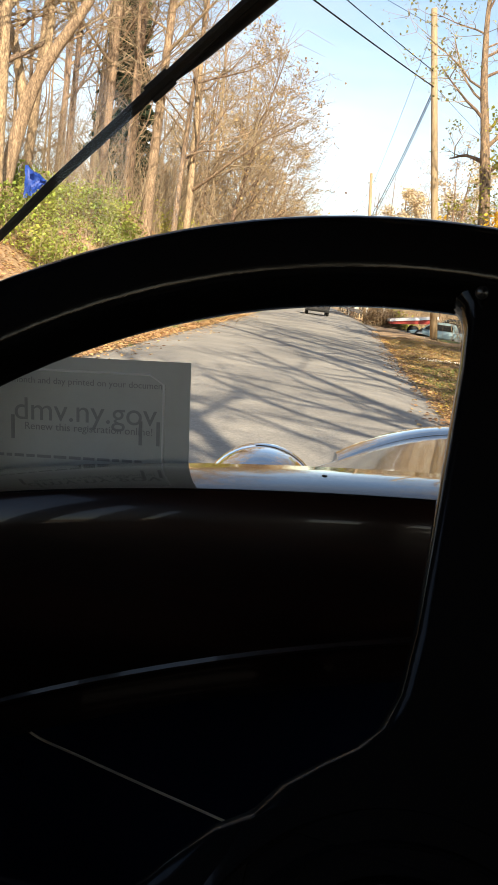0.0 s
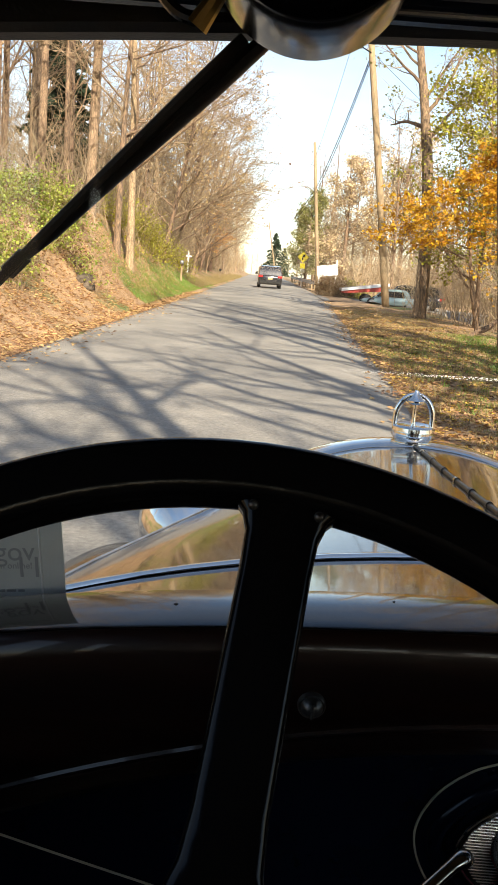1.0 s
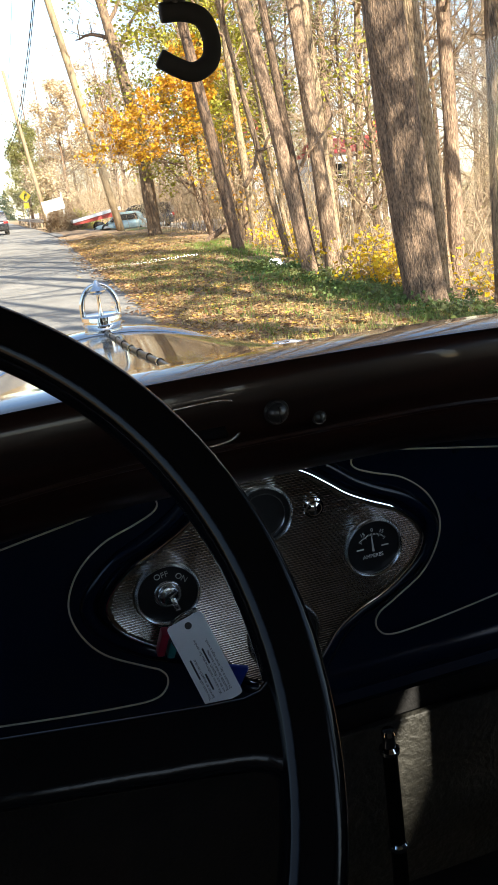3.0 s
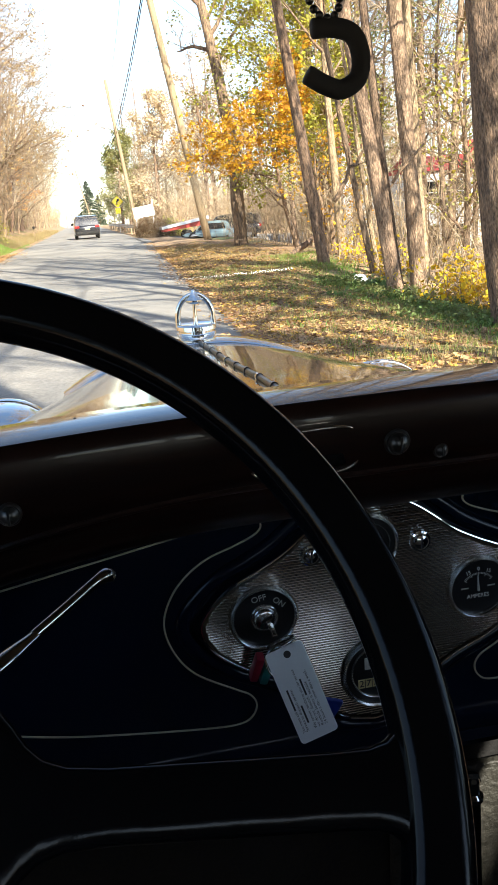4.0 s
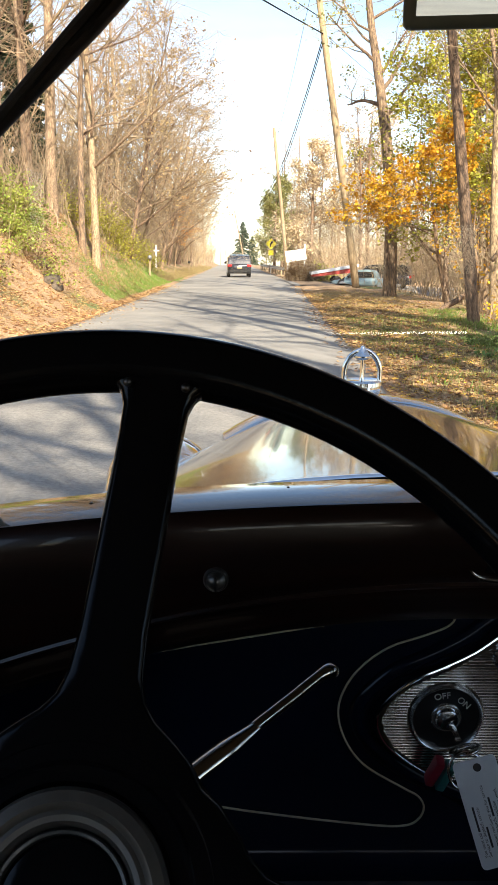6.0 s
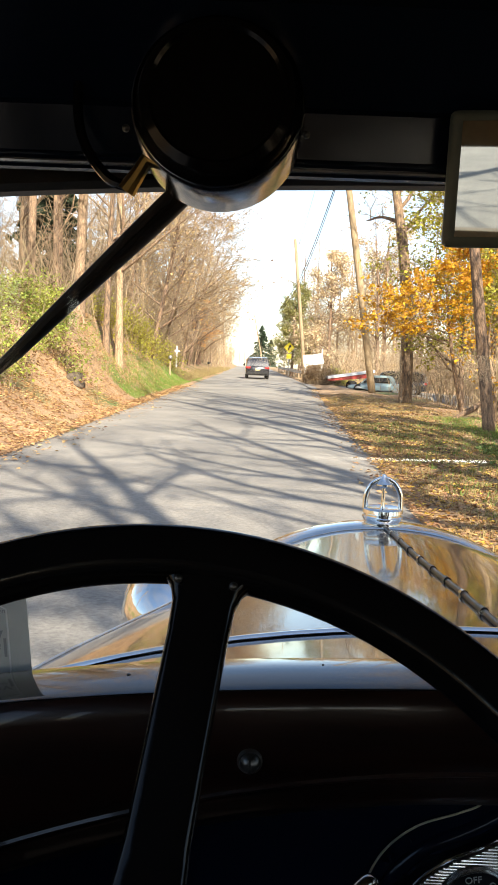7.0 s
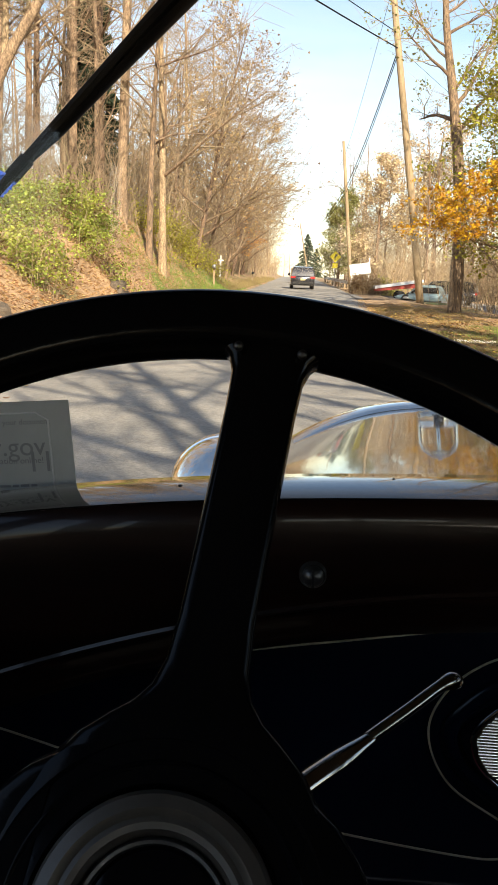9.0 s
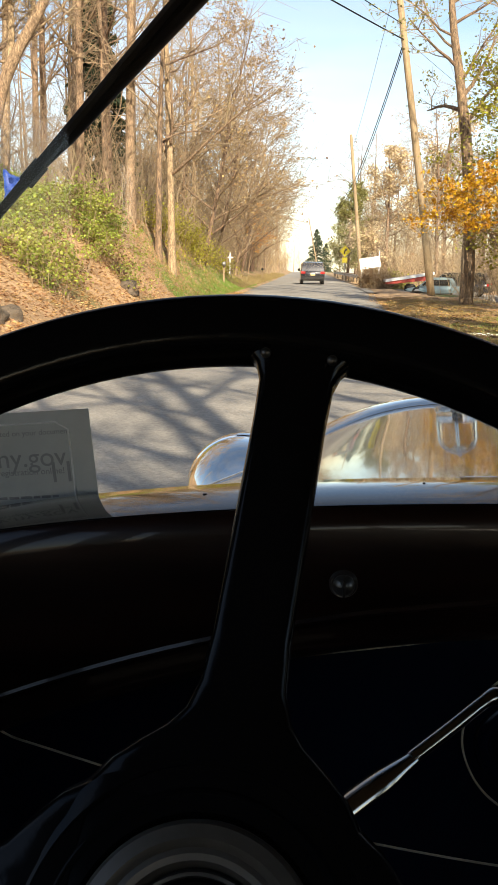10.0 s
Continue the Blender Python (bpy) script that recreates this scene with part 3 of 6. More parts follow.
cpart("inner_bezel", bm, STEEL, horn, "thin chrome inner bezel", 25)
bm = bmesh.new()
lathe(bm, [(0.0250, 0.0030), (0.0235, 0.0044), (0.0200, 0.0052), (0.0120, 0.0046), (0.0, 0.0044)], 56, WHEEL)
cpart("horn_centre", bm, BLACK, horn, "black centre button", 25)
for sx in (-1, 1):
    bm = bmesh.new()
    rot = Matrix.Rotation(TURN, 4, "Z")
    p = WHEEL @ rot @ Vector((sx * 0.0145, 0.226, 0.010))
    bmesh.ops.create_icosphere(bm, subdivisions=2, radius=0.0024, matrix=Matrix.Translation(p))
    cpart("rivet", bm, STEEL, wheel)
bm = bmesh.new()
base = WHEEL @ Vector((0, 0, -0.05))
axis = (WHEEL.to_3x3() @ Vector((0, 0, -1))).normalized()
tube(bm, [base, base + axis * 0.10, base + axis * 0.75], [0.030, 0.024, 0.024], 24)
column = cpart("steering_column", bm, BLACK, None, "", 60)
# the chrome hand lever beside the column
bm = bmesh.new()
tube(bm, spline([(0.012, 0.414, 1.222), (0.034, 0.428, 1.2445), (0.048, 0.4375, 1.2535), (0.066, 0.450, 1.2605), (0.076, 0.4575, 1.2640)], 4), [0.0052] * 4 + [0.0055] * 4 + [0.0050] * 4 + [0.0045, 0.0039, 0.0034, 0.0031, 0.0029], 12, flat=0.75)
tube(bm, spline([(0.075, 0.457, 1.2636), (0.092, 0.469, 1.2705), (0.106, 0.479, 1.2765), (0.112, 0.4832, 1.2775), (0.1145, 0.486, 1.2745)], 4), [0.0029] * 9 + [0.0032, 0.0036, 0.0039, 0.0040, 0.0040, 0.0038, 0.0033, 0.0020], 12)
cpart("hand_lever", bm, LEVER, column, "slim chrome hand lever")

# dashboard: glossy brown rail under the windscreen, navy panel below
X0, X1 = XC - 0.62, XC + 0.62


def dip(x):
    """How far the rail's lower edge falls away towards the doors."""
    return 0.52 * max(abs(x - XC) - 0.10, 0) ** 2


prof = [(0.5990, 1.3150, 0), (0.5955, 1.3120, 0), (0.593, 1.306, 0.1), (0.5925, 1.296, 0.5), (0.594, 1.283, 0.8), (0.598, 1.2755, 1), (0.5995, 1.2745, 1), (0.5985, 1.2725, 1), (0.600, 1.2705, 1),
        (0.6035, 1.2690, 1), (0.6045, 1.2655, 1), (0.6085, 1.2625, 1), (0.614, 1.250, 1), (0.628, 1.236, 1), (0.652, 1.224, 1), (0.672, 1.217, 1), (0.688, 1.2135, 1), (0.71, 1.212, 1), (0.71, 1.29, 0)]
SILL_PROF = [(0.668, 1.296), (0.650, 1.298), (0.6475, 1.3172), (0.6440, 1.3186), (0.625, 1.3184), (0.606, 1.3174), (0.5995, 1.3158), (0.6010, 1.305), (0.66, 1.286)]


def crown(x):
    """The gentle arch of the sill, highest in the middle of the car."""
    d2 = (x - XC) ** 2
    return 0.0129 - 0.078 * d2 - 0.246 * d2 * d2


def along(rows_of):
    return [rows_of(X0 + (X1 - X0) * i / 60) for i in range(61)]


def rail_row(x):
    d2 = (x - XC) ** 2
    return [(x, y, z + (1 - k) * crown(x) - k * (0.031 * d2 + dip(x))) for y, z, k in prof]


def sill_row(x):
    return [(x, y, z + crown(x)) for y, z in SILL_PROF]


bm = bmesh.new()
loft(bm, along(rail_row), close=True)
dash = cpart("dashboard", bm, BROWN, None, "glossy dark brown dashboard with a navy instrument panel", 50)
bm = bmesh.new()
loft(bm, along(sill_row), close=True)
sill = cpart("windscreen_sill", bm, SILL, dash, "glossy dark sill reflecting the sky", 40)
for x, y, r in ((-0.028, 0.624, 0.0016), (0.100, 0.632, 0.0011), (0.205, 0.618, 0.0012)):
    bm = bmesh.new()
    lathe(bm, [(0, 0.0), (r, 0.0), (r * 0.7, 0.0006), (0, 0.0008)], 10, Matrix.Translation((x, y, 1.3182 + crown(x))))
    cpart("speck", bm, DIAL, sill)
bm = bmesh.new()
prof = [(0.691, 1.216), (0.691, 1.10), (0.691, 1.00), (0.683, 0.990), (0.668, 0.988), (0.664, 0.980), (0.668, 0.972), (0.72, 0.972), (0.72, 1.216)]
loft(bm, [[(X0 + (X1 - X0) * i / 20, y, z) for y, z in prof] for i in range(21)], close=True)
panel = cpart("instrument_panel", bm, NAVY, dash, "dark navy enamelled instrument panel with cream pinstripes", 50)
PLANE = Matrix.Translation((0, 0.690, 0)) @ Euler((radians(90), 0, 0)).to_matrix().to_4x4()    # x to the right, y up, z towards the driver


def mirror_x(pts):
    return [(2 * PC - 0.008 - x, z) for x, z in pts]


def ring_bm(inner, outer, m, n=48, th=0.004):
    bm = bmesh.new()
    lathe(bm, [(inner, 0), (outer, 0), (outer, th * 0.6), (outer - (outer - inner) * 0.35, th), (inner + (outer - inner) * 0.2, th * 0.8), (inner, th * 0.3)], n, m, closed=True)
    return bm


# pinstripes
LOOP = [(-0.06, 1.166), (0.023, 1.181), (0.086, 1.192), (0.152, 1.2035), (0.205, 1.2125), (0.228, 1.2120), (0.2335, 1.206), (0.228, 1.199), (0.212, 1.192), (0.183, 1.181), (0.159, 1.160), (0.147, 1.132),
        (0.152, 1.104), (0.169, 1.079), (0.201, 1.058), (0.214, 1.050), (0.2195, 1.040), (0.216, 1.029), (0.205, 1.0225), (0.177, 1.023), (0.105, 1.032), (0.036, 1.044), (-0.06, 1.070), (-0.150, 1.096),
        (-0.185, 1.107), (-0.196, 1.120), (-0.180, 1.137), (-0.12, 1.157)]
for pts in (LOOP, mirror_x(LOOP)):
    bm = bmesh.new()
    line = spline([PLANE @ Vector((x, z, 0.0006)) for x, z in pts], 8, closed=True)
    tube(bm, line + line[:1], 0.00085, 6, caps=False, flat=1.0)
    cpart("pinstripe", bm, CREAM, panel, "thin cream pinstripe")

# ribbed chrome instrument plate with four dials
HALF = [(PC, 1.218), (0.304, 1.216), (0.287, 1.208), (0.268, 1.194), (0.250, 1.180), (0.228, 1.168), (0.205, 1.157), (0.186, 1.141), (0.1765, 1.125), (0.180, 1.108), (0.193, 1.092), (0.218, 1.074), (0.247, 1.061),
        (0.268, 1.047), (0.281, 1.030), (0.296, 1.014), (PC, 1.007)]
outline = [tuple(v.xy) for v in spline([(x, z, 0) for x, z in HALF], 4)]
outline = outline + [(2 * PC - x, z) for x, z in outline[-2:0:-1]]
bm = bmesh.new()
prism(bm, outline, 0.006, PLANE)
plate = cpart("instrument_plate", bm, LEVER, dash, "ribbed chrome instrument plate in a butterfly shape", 30)


def inside(x, z):
    hit, n = False, len(outline)
    for i in range(n):
        (xa, za), (xb, zb) = outline[i], outline[(i + 1) % n]
        if (za > z) != (zb > z) and x < xa + (z - za) / (zb - za) * (xb - xa):
            hit = not hit
    return hit


DIALS = {"ignition": (0.230, 1.126, 0.0285), "ammeter": (0.4235, 1.1230, 0.0285), "fuel": (0.322, 1.178, 0.0270), "speed": (0.330, 1.056, 0.0345)}
bm = bmesh.new()
z = 1.012
while z < 1.214:
    xs = [0.17 + 0.0015 * k for k in range(206)]
    run = []
    for x in xs + [9.0]:
        ok = x < 1 and inside(x - 0.004, z) and inside(x + 0.004, z) and inside(x, z + 0.004) and inside(x, z - 0.004) and all((x - a) ** 2 + (z - b) ** 2 > (r + 0.001) ** 2 for a, b, r in DIALS.values())
        if ok:
            run.append(x)
        elif run:
            if len(run) > 2:
                tube(bm, [PLANE @ Vector((run[0], z, 0.006)), PLANE @ Vector((run[-1], z, 0.006))], 0.0010, 8)
            run = []
    z += 0.0024
cpart("ribbing", bm, RIB, plate, "fine polished horizontal ribs", 20)
bm = bmesh.new()
line = [PLANE @ Vector((x, z, 0.0058)) for x, z in outline]
tube(bm, line + line[:1], 0.0014, 8, caps=False)
cpart("plate_rim", bm, CHROME, plate)
# dark raised moulding round the plate
bm = bmesh.new()
line = [PLANE @ Vector((PC + (x - PC) * 1.09, 1.112 + (z - 1.112) * 1.12, -0.004)) for x, z in outline]
tube(bm, line + line[:1], 0.0085, 10, caps=False)
cpart("plate_moulding", bm, NAVY, panel, "", 80)

dials = {}
for key, (x, z, r) in DIALS.items():
    m = PLANE @ Matrix.Translation((x, z, 0.0062))
    bm = bmesh.new()
    lathe(bm, [(0, 0.0002), (r * 0.91, 0.0002), (r * 0.91, -0.003), (0, -0.003)], 48, m)
    dials[key] = cpart(key + "_dial", bm, DIAL, plate, "black round dial")
    cpart("dial_bezel", ring_bm(r * 0.89, r, m, th=0.0055), BEZEL, plate, "chrome bezel", 40)
    if key in ("fuel", "speed"):
        cpart("inner_ring", ring_bm(r * 0.70, r * 0.76, m, th=0.0035), CHROME_OLD, plate, "", 40)


def dial_text(key, body, size, dx, dz, turn=0.0, mat=None):
    x, z, r = DIALS[key]
    m = Matrix.Translation((-XC, 0, 0)) @ PLANE @ Matrix.Translation((x + dx, z + dz, 0.0068)) @ Matrix.Rotation(radians(turn), 4, "Z")
    return text_part("lettering", body, size, mat or WHITE_INK, plate, m)


dial_text("ignition", "OFF", 0.0074, -0.0035, 0.0172, 9)
dial_text("ignition", "ON", 0.0074, 0.0135, 0.0115, -40)
dial_text("ammeter", "AMPERES", 0.0052, 0, -0.0095)
dial_text("ammeter", "15", 0.0048, -0.0095, 0.0135, 18)
dial_text("ammeter", "0", 0.0048, 0, 0.0165)
dial_text("ammeter", "15", 0.0048, 0.0095, 0.0135, -18)
bm = bmesh.new()
ax, az, ar = DIALS["ammeter"]
for k in range(-10, 11):
    a = radians(90 + k * 5.0)
    r0 = 0.0155 if k % 5 else 0.0140
    A = PLANE @ Vector((ax + 0.0 + math.cos(a) * r0, az - 0.004 + math.sin(a) * r0, 0.0068))
    Bp = PLANE @ Vector((ax + math.cos(a) * 0.0172, az - 0.004 + math.sin(a) * 0.0172, 0.0068))
    tube(bm, [A, Bp], 0.00035, 4)
for dx, w in ((-0.0125, 0.007), (0.0125, 0.007)):
    box(bm, PLANE @ Vector((ax + dx, az - 0.001, 0.0067)), (w, 0.0004, 0.0012))
cpart("ammeter_scale", bm, WHITE_INK, plate)
bm = bmesh.new()
tube(bm, [PLANE @ Vector((ax, az - 0.004, 0.0080)), PLANE @ Vector((ax - 0.001, az + 0.0105, 0.0080))], [0.0011, 0.0004], 6)
cpart("needle", bm, WHITE_INK, plate)
sx_, sz_, sr_ = DIALS["speed"]
bm = bmesh.new()
box(bm, PLANE @ Vector((sx_, sz_ + 0.0080, 0.0066)), (0.026, 0.0006, 0.0115), bevel=0.0002)
cpart("speed_window", bm, WHITE_INK, plate, "cream speed drum window")
bm = bmesh.new()
box(bm, PLANE @ Vector((sx_, sz_ - 0.0115, 0.0066)), (0.0385, 0.0006, 0.0088), bevel=0.0002)
cpart("odometer_window", bm, AMBER, plate, "amber odometer window")
dial_text("speed", "0 0 5", 0.0095, 0, 0.0080, 0, DIAL)
for k, digit in enumerate("27781"):
    dial_text("speed", digit, 0.0094, -0.0162 + 0.0064 * k, -0.0115, 0, DIAL)
for k in range(5):
    bm = bmesh.new()
    box(bm, PLANE @ Vector((sx_ - 0.0130 + 0.0064 * k, sz_ - 0.0115, 0.0069)), (0.0006, 0.0006, 0.0088))
    cpart("digit_divider", bm, DIAL, plate)
bm = bmesh.new()
box(bm, PLANE @ Vector((sx_ + 0.0155, sz_ - 0.0115, 0.0069)), (0.0055, 0.0006, 0.0078))
cpart("tenths_wheel", bm, RED_PLASTIC, plate)
for x, z in ((0.2725, 1.176), (0.3690, 1.1745)):
    bm = bmesh.new()
    m = PLANE @ Matrix.Translation((x, z, 0.006))
    lathe(bm, [(0.0095, 0), (0.0092, 0.0022), (0.0078, 0.0028), (0.0070, 0.0016), (0.0066, 0.0020), (0.0060, 0.0042), (0.0035, 0.0056), (0, 0.0060)], 28, m)
    screw = cpart("screw", bm, CHROME, plate, "", 30)
    bm = bmesh.new()
    box(bm, PLANE @ Vector((x, z, 0.0118)), (0.0012, 0.0012, 0.0100))
    cpart("slot", bm, DIAL, screw)

# knobs and the recessed ash tray on the brown rail
for x, y, z, r in ((0.0535, 0.589, 1.2785, 0.0064), (0.3148, 0.5895, 1.2945, 0.0076), (0.348, 0.5925, 1.2838, 0.0046)):
    bm = bmesh.new()
    m = Matrix.Translation((x, y + 0.004, z)) @ Euler((radians(90), 0, 0)).to_matrix().to_4x4()
    lathe(bm, [(r * 1.25, -0.004), (r * 1.25, 0.0015), (r * 1.1, 0.003), (r * 0.95, 0.0028), (r * 0.98, r * 0.6), (r * 0.75, r * 1.0), (r * 0.4, r * 1.22), (0, r * 1.28)], 28, m)
    knob = cpart("knob", bm, STEEL, dash, "small round steel knob", 40)
    bm = bmesh.new()
    box(bm, (x, y + 0.004 - r * 1.22, z), (0.0014, 0.0022, r * 1.5))
    cpart("slot", bm, DIAL, knob)
bm = bmesh.new()
frame_line = spline([(0.221, 0.594, 1.307), (0.250, 0.594, 1.3095), (0.277, 0.594, 1.3095), (0.2875, 0.595, 1.304), (0.288, 0.596, 1.287), (0.279, 0.597, 1.2785), (0.252, 0.597, 1.2765), (0.224, 0.597, 1.2775), (0.2125, 0.596, 1.284), (0.2115, 0.595, 1.297)], 6, closed=True)
tube(bm, frame_line + frame_line[:1], 0.0018, 8, caps=False)
tray = cpart("ash_tray", bm, LEVER, dash, "small recessed ash tray with a thin chrome frame", 60)
bm = bmesh.new()
box(bm, (0.250, 0.5965, 1.2925), (0.058, 0.006, 0.022), bevel=0.003)
cpart("tray_front", bm, BLACK, tray)

# windscreen frame, header, pillars, roof and shell
bm = bmesh.new()
loft(bm, [[(x, y, z - (0.08 * (x - XC) ** 2 if z < 1.66 else 0)) for y, z in ((0.706, 1.6535), (0.688, 1.653), (0.684, 1.6575), (0.684, 1.674), (0.706, 1.676))] for x in [X0 + (X1 - X0) * i / 24 for i in range(25)]], close=True)
top_frame = cpart("windscreen_frame", bm, WIPER, None, "dark metal windscreen frame", 40)
bm = bmesh.new()
loft(bm, [[(x, y, z) for y, z in ((0.684, 1.659), (0.655, 1.6448), (0.649, 1.6453), (0.645, 1.652), (0.641, 1.654), (0.634, 1.680), (0.630, 1.682), (0.60, 1.73), (0.61, 1.76), (0.706, 1.76), (0.706, 1.678))] for x in (X0, XC, X1)], close=True)
cpart("windscreen_header", bm, NAVY, None, "", 30)
bm = bmesh.new()
tube(bm, [(X0, 0.647, 1.6488), (X1, 0.647, 1.6488)], 0.0018, 8)
cpart("header_trim", bm, CHROME_OLD)
bm = bmesh.new()
box(bm, (XC, 0.680, 1.47), (1.18, 0.004, 0.37))
glass = cpart("windscreen_glass", bm, GLASS, None, "clear flat windscreen glass")
glass.visible_shadow = False
# vacuum wiper motor with hose, wiper arm and blade
M = Matrix.Translation((0.0205, 0.600, 1.6680)) @ Euler((radians(84), 0, 0)).to_matrix().to_4x4() @ Matrix.Scale(0.955, 4)
bm = bmesh.new()
lathe(bm, [(0, -0.034), (0.046, -0.034), (0.0495, -0.030), (0.0492, 0.018), (0.0450, 0.026), (0.040, 0.029), (0.038, 0.027), (0.020, 0.030), (0, 0.031)], 56, M)
motor = cpart("wiper_motor", bm, BLACK, None, "round black wiper motor with a chrome band", 30)
bm = bmesh.new()
lathe(bm, [(0.0490, -0.030), (0.0520, -0.028), (0.0528, -0.010), (0.0526, 0.004), (0.0512, 0.016), (0.0500, 0.018), (0.0490, 0.016), (0.0490, 0.008)], 56, M, closed=True)
cpart("chrome_band", bm, LEVER, motor, "polished chrome band", 40)
for sx in (-1, 1):
    bm = bmesh.new()
    bmesh.ops.create_icosphere(bm, subdivisions=2, radius=0.0022, matrix=Matrix.Translation((0.0197 + sx * 0.0515, 0.590, 1.655)))
    cpart("band_screw", bm, STEEL, motor, "", 60)
bm = bmesh.new()
tube(bm, spline([(-0.033, 0.605, 1.626), (-0.045, 0.607, 1.631), (-0.0590, 0.612, 1.649), (-0.066, 0.620, 1.670), (-0.068, 0.63, 1.70)], 6), 0.0032, 8)
cpart("rubber_hose", bm, BLACK, motor)
bm = bmesh.new()
tube(bm, [(-0.020, 0.602, 1.643), (-0.026, 0.604, 1.634), (-0.0335, 0.606, 1.6235)], [0.0040, 0.0045, 0.0058], 10)
cpart("brass_fitting", bm, BRASS, motor, "brass hose fitting")
bm = bmesh.new()
tube(bm, [(0.0115, 0.687, 1.6545), (-0.0265, 0.687, 1.6162), (-0.0872, 0.687, 1.5585), (-0.122, 0.687, 1.5240), (-0.140, 0.687, 1.5065)], [0.0074, 0.0074, 0.0062, 0.0050, 0.0022], 8, flat=0.7)
wiper = cpart("wiper_arm", bm, WIPER_STEEL, None, "black wiper arm resting across the windscreen", 60)
bm = bmesh.new()
tube(bm, [(-0.014, 0.684, 1.6400), (-0.040, 0.684, 1.6135), (-0.092, 0.684, 1.5590), (-0.145, 0.684, 1.5035), (-0.198, 0.684, 1.4475), (-0.229, 0.684, 1.4120), (-0.264, 0.684, 1.3740)], [0.0042, 0.0042, 0.0040, 0.0034, 0.0027, 0.0024, 0.0022], 8)
tube(bm, [(-0.139, 0.686, 1.5100), (-0.150, 0.686, 1.4985)], 0.0052, 8)
tube(bm, [(-0.070, 0.686, 1.5800), (-0.076, 0.686, 1.5740)], 0.0050, 8)
cpart("wiper_blade", bm, WIPER, wiper)
# rear-view mirror
eye = Vector((0.2515, 0.600, 1.6385))
nrm = Vector((-0.14, -0.955, -0.155)).normalized()
MM = Matrix.Translation(eye) @ nrm.to_track_quat("Z", "Y").to_matrix().to_4x4()
bm = bmesh.new()
box(bm, (0, 0, -0.006), (0.190, 0.079, 0.012), bevel=0.005, seg=3)
bm.transform(MM)
mirror = cpart("rear_view_mirror", bm, GREY_GREEN, None, "rectangular rear-view mirror in a grey-green frame", 40)
bm = bmesh.new()
box(bm, (0, 0, 0.0004), (0.176, 0.066, 0.0012))
bm.transform(MM)
cpart("mirror_glass", bm, MIRROR, mirror, "silvered mirror glass")
bm = bmesh.new()
tube(bm, [eye + Vector((0.03, 0.01, 0.02)), (0.28, 0.625, 1.68), (0.28, 0.64, 1.70)], 0.005, 10)
cpart("mirror_stem", bm, STEEL, mirror)
for sx in (-1, 1):
    bm = bmesh.new()
    x = XC + sx * 0.60
    loft(bm, [[(x - 0.03, 0.53, z), (x + 0.03, 0.53, z), (x + 0.03, 0.64, z), (x - 0.03, 0.64, z)] for z in (0.95, 1.2, 1.5, 1.72)], close=True)
    cpart("windscreen_pillar", bm, NAVY, None, "", 40)
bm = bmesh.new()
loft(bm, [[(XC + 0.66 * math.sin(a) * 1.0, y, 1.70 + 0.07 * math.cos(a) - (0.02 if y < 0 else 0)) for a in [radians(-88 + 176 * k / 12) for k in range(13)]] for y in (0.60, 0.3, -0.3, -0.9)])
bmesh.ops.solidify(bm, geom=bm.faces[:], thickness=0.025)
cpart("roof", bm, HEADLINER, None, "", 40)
bm = bmesh.new()
loft(bm, [[(XC + 0.685 * math.sin(a), y, 1.725 + (0.085 - drop) * math.cos(a) - drop) for a in [radians(-90 + 180 * k / 16) for k in range(17)]] for y, drop in ((0.70, 0.035), (0.64, 0.008), (0.3, 0.0), (-0.3, 0.004), (-0.85, 0.02), (-0.97, 0.05))])
bmesh.ops.solidify(bm, geom=bm.faces[:], thickness=-0.012)
cpart("roof_skin", bm, LACQUER, None, "glossy dark outer roof", 40)
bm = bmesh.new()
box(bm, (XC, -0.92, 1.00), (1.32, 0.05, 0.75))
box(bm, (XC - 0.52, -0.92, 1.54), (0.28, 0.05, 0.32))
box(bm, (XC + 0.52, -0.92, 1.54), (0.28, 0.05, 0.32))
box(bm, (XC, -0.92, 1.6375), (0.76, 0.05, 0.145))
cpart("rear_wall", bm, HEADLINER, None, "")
for sx in (-1, 1):
    bm = bmesh.new()
    x = XC + sx * 0.655
    box(bm, (x, -0.15, 0.83), (0.05, 1.60, 0.86))
    box(bm, (x, -0.15, 1.69), (0.05, 1.60, 0.09))
    box(bm, (x, 0.57, 1.46), (0.05, 0.12, 0.42))
    box(bm, (x, -0.75, 1.46), (0.05, 0.40, 0.42))
    box(bm, (x, -0.17, 1.46), (0.05, 0.13, 0.42))
    cpart("door", bm, NAVY, None, "")
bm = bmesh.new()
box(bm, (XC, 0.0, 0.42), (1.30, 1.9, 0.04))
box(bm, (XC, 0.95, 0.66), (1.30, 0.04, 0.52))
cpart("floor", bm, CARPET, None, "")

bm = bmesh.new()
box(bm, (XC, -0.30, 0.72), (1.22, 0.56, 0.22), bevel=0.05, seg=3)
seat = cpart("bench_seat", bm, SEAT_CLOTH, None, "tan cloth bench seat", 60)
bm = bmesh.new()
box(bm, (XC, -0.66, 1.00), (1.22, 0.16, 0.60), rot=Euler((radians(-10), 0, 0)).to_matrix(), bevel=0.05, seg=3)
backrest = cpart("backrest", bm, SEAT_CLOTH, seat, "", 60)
bm = bmesh.new()
loft(bm, [[(x, -0.600 + dy, z + dz) for dy, dz in ((0.008, -0.0045), (0.0095, -0.003), (0.0095, 0.0005), (0.008, 0.0018), (-0.012, 0.0064), (-0.0135, 0.0055), (-0.0135, -0.003))]
          for x, z in ((0.190, 1.300), (0.192, 1.3002), (0.44, 1.304), (0.693, 1.308), (0.695, 1.308))], close=True)
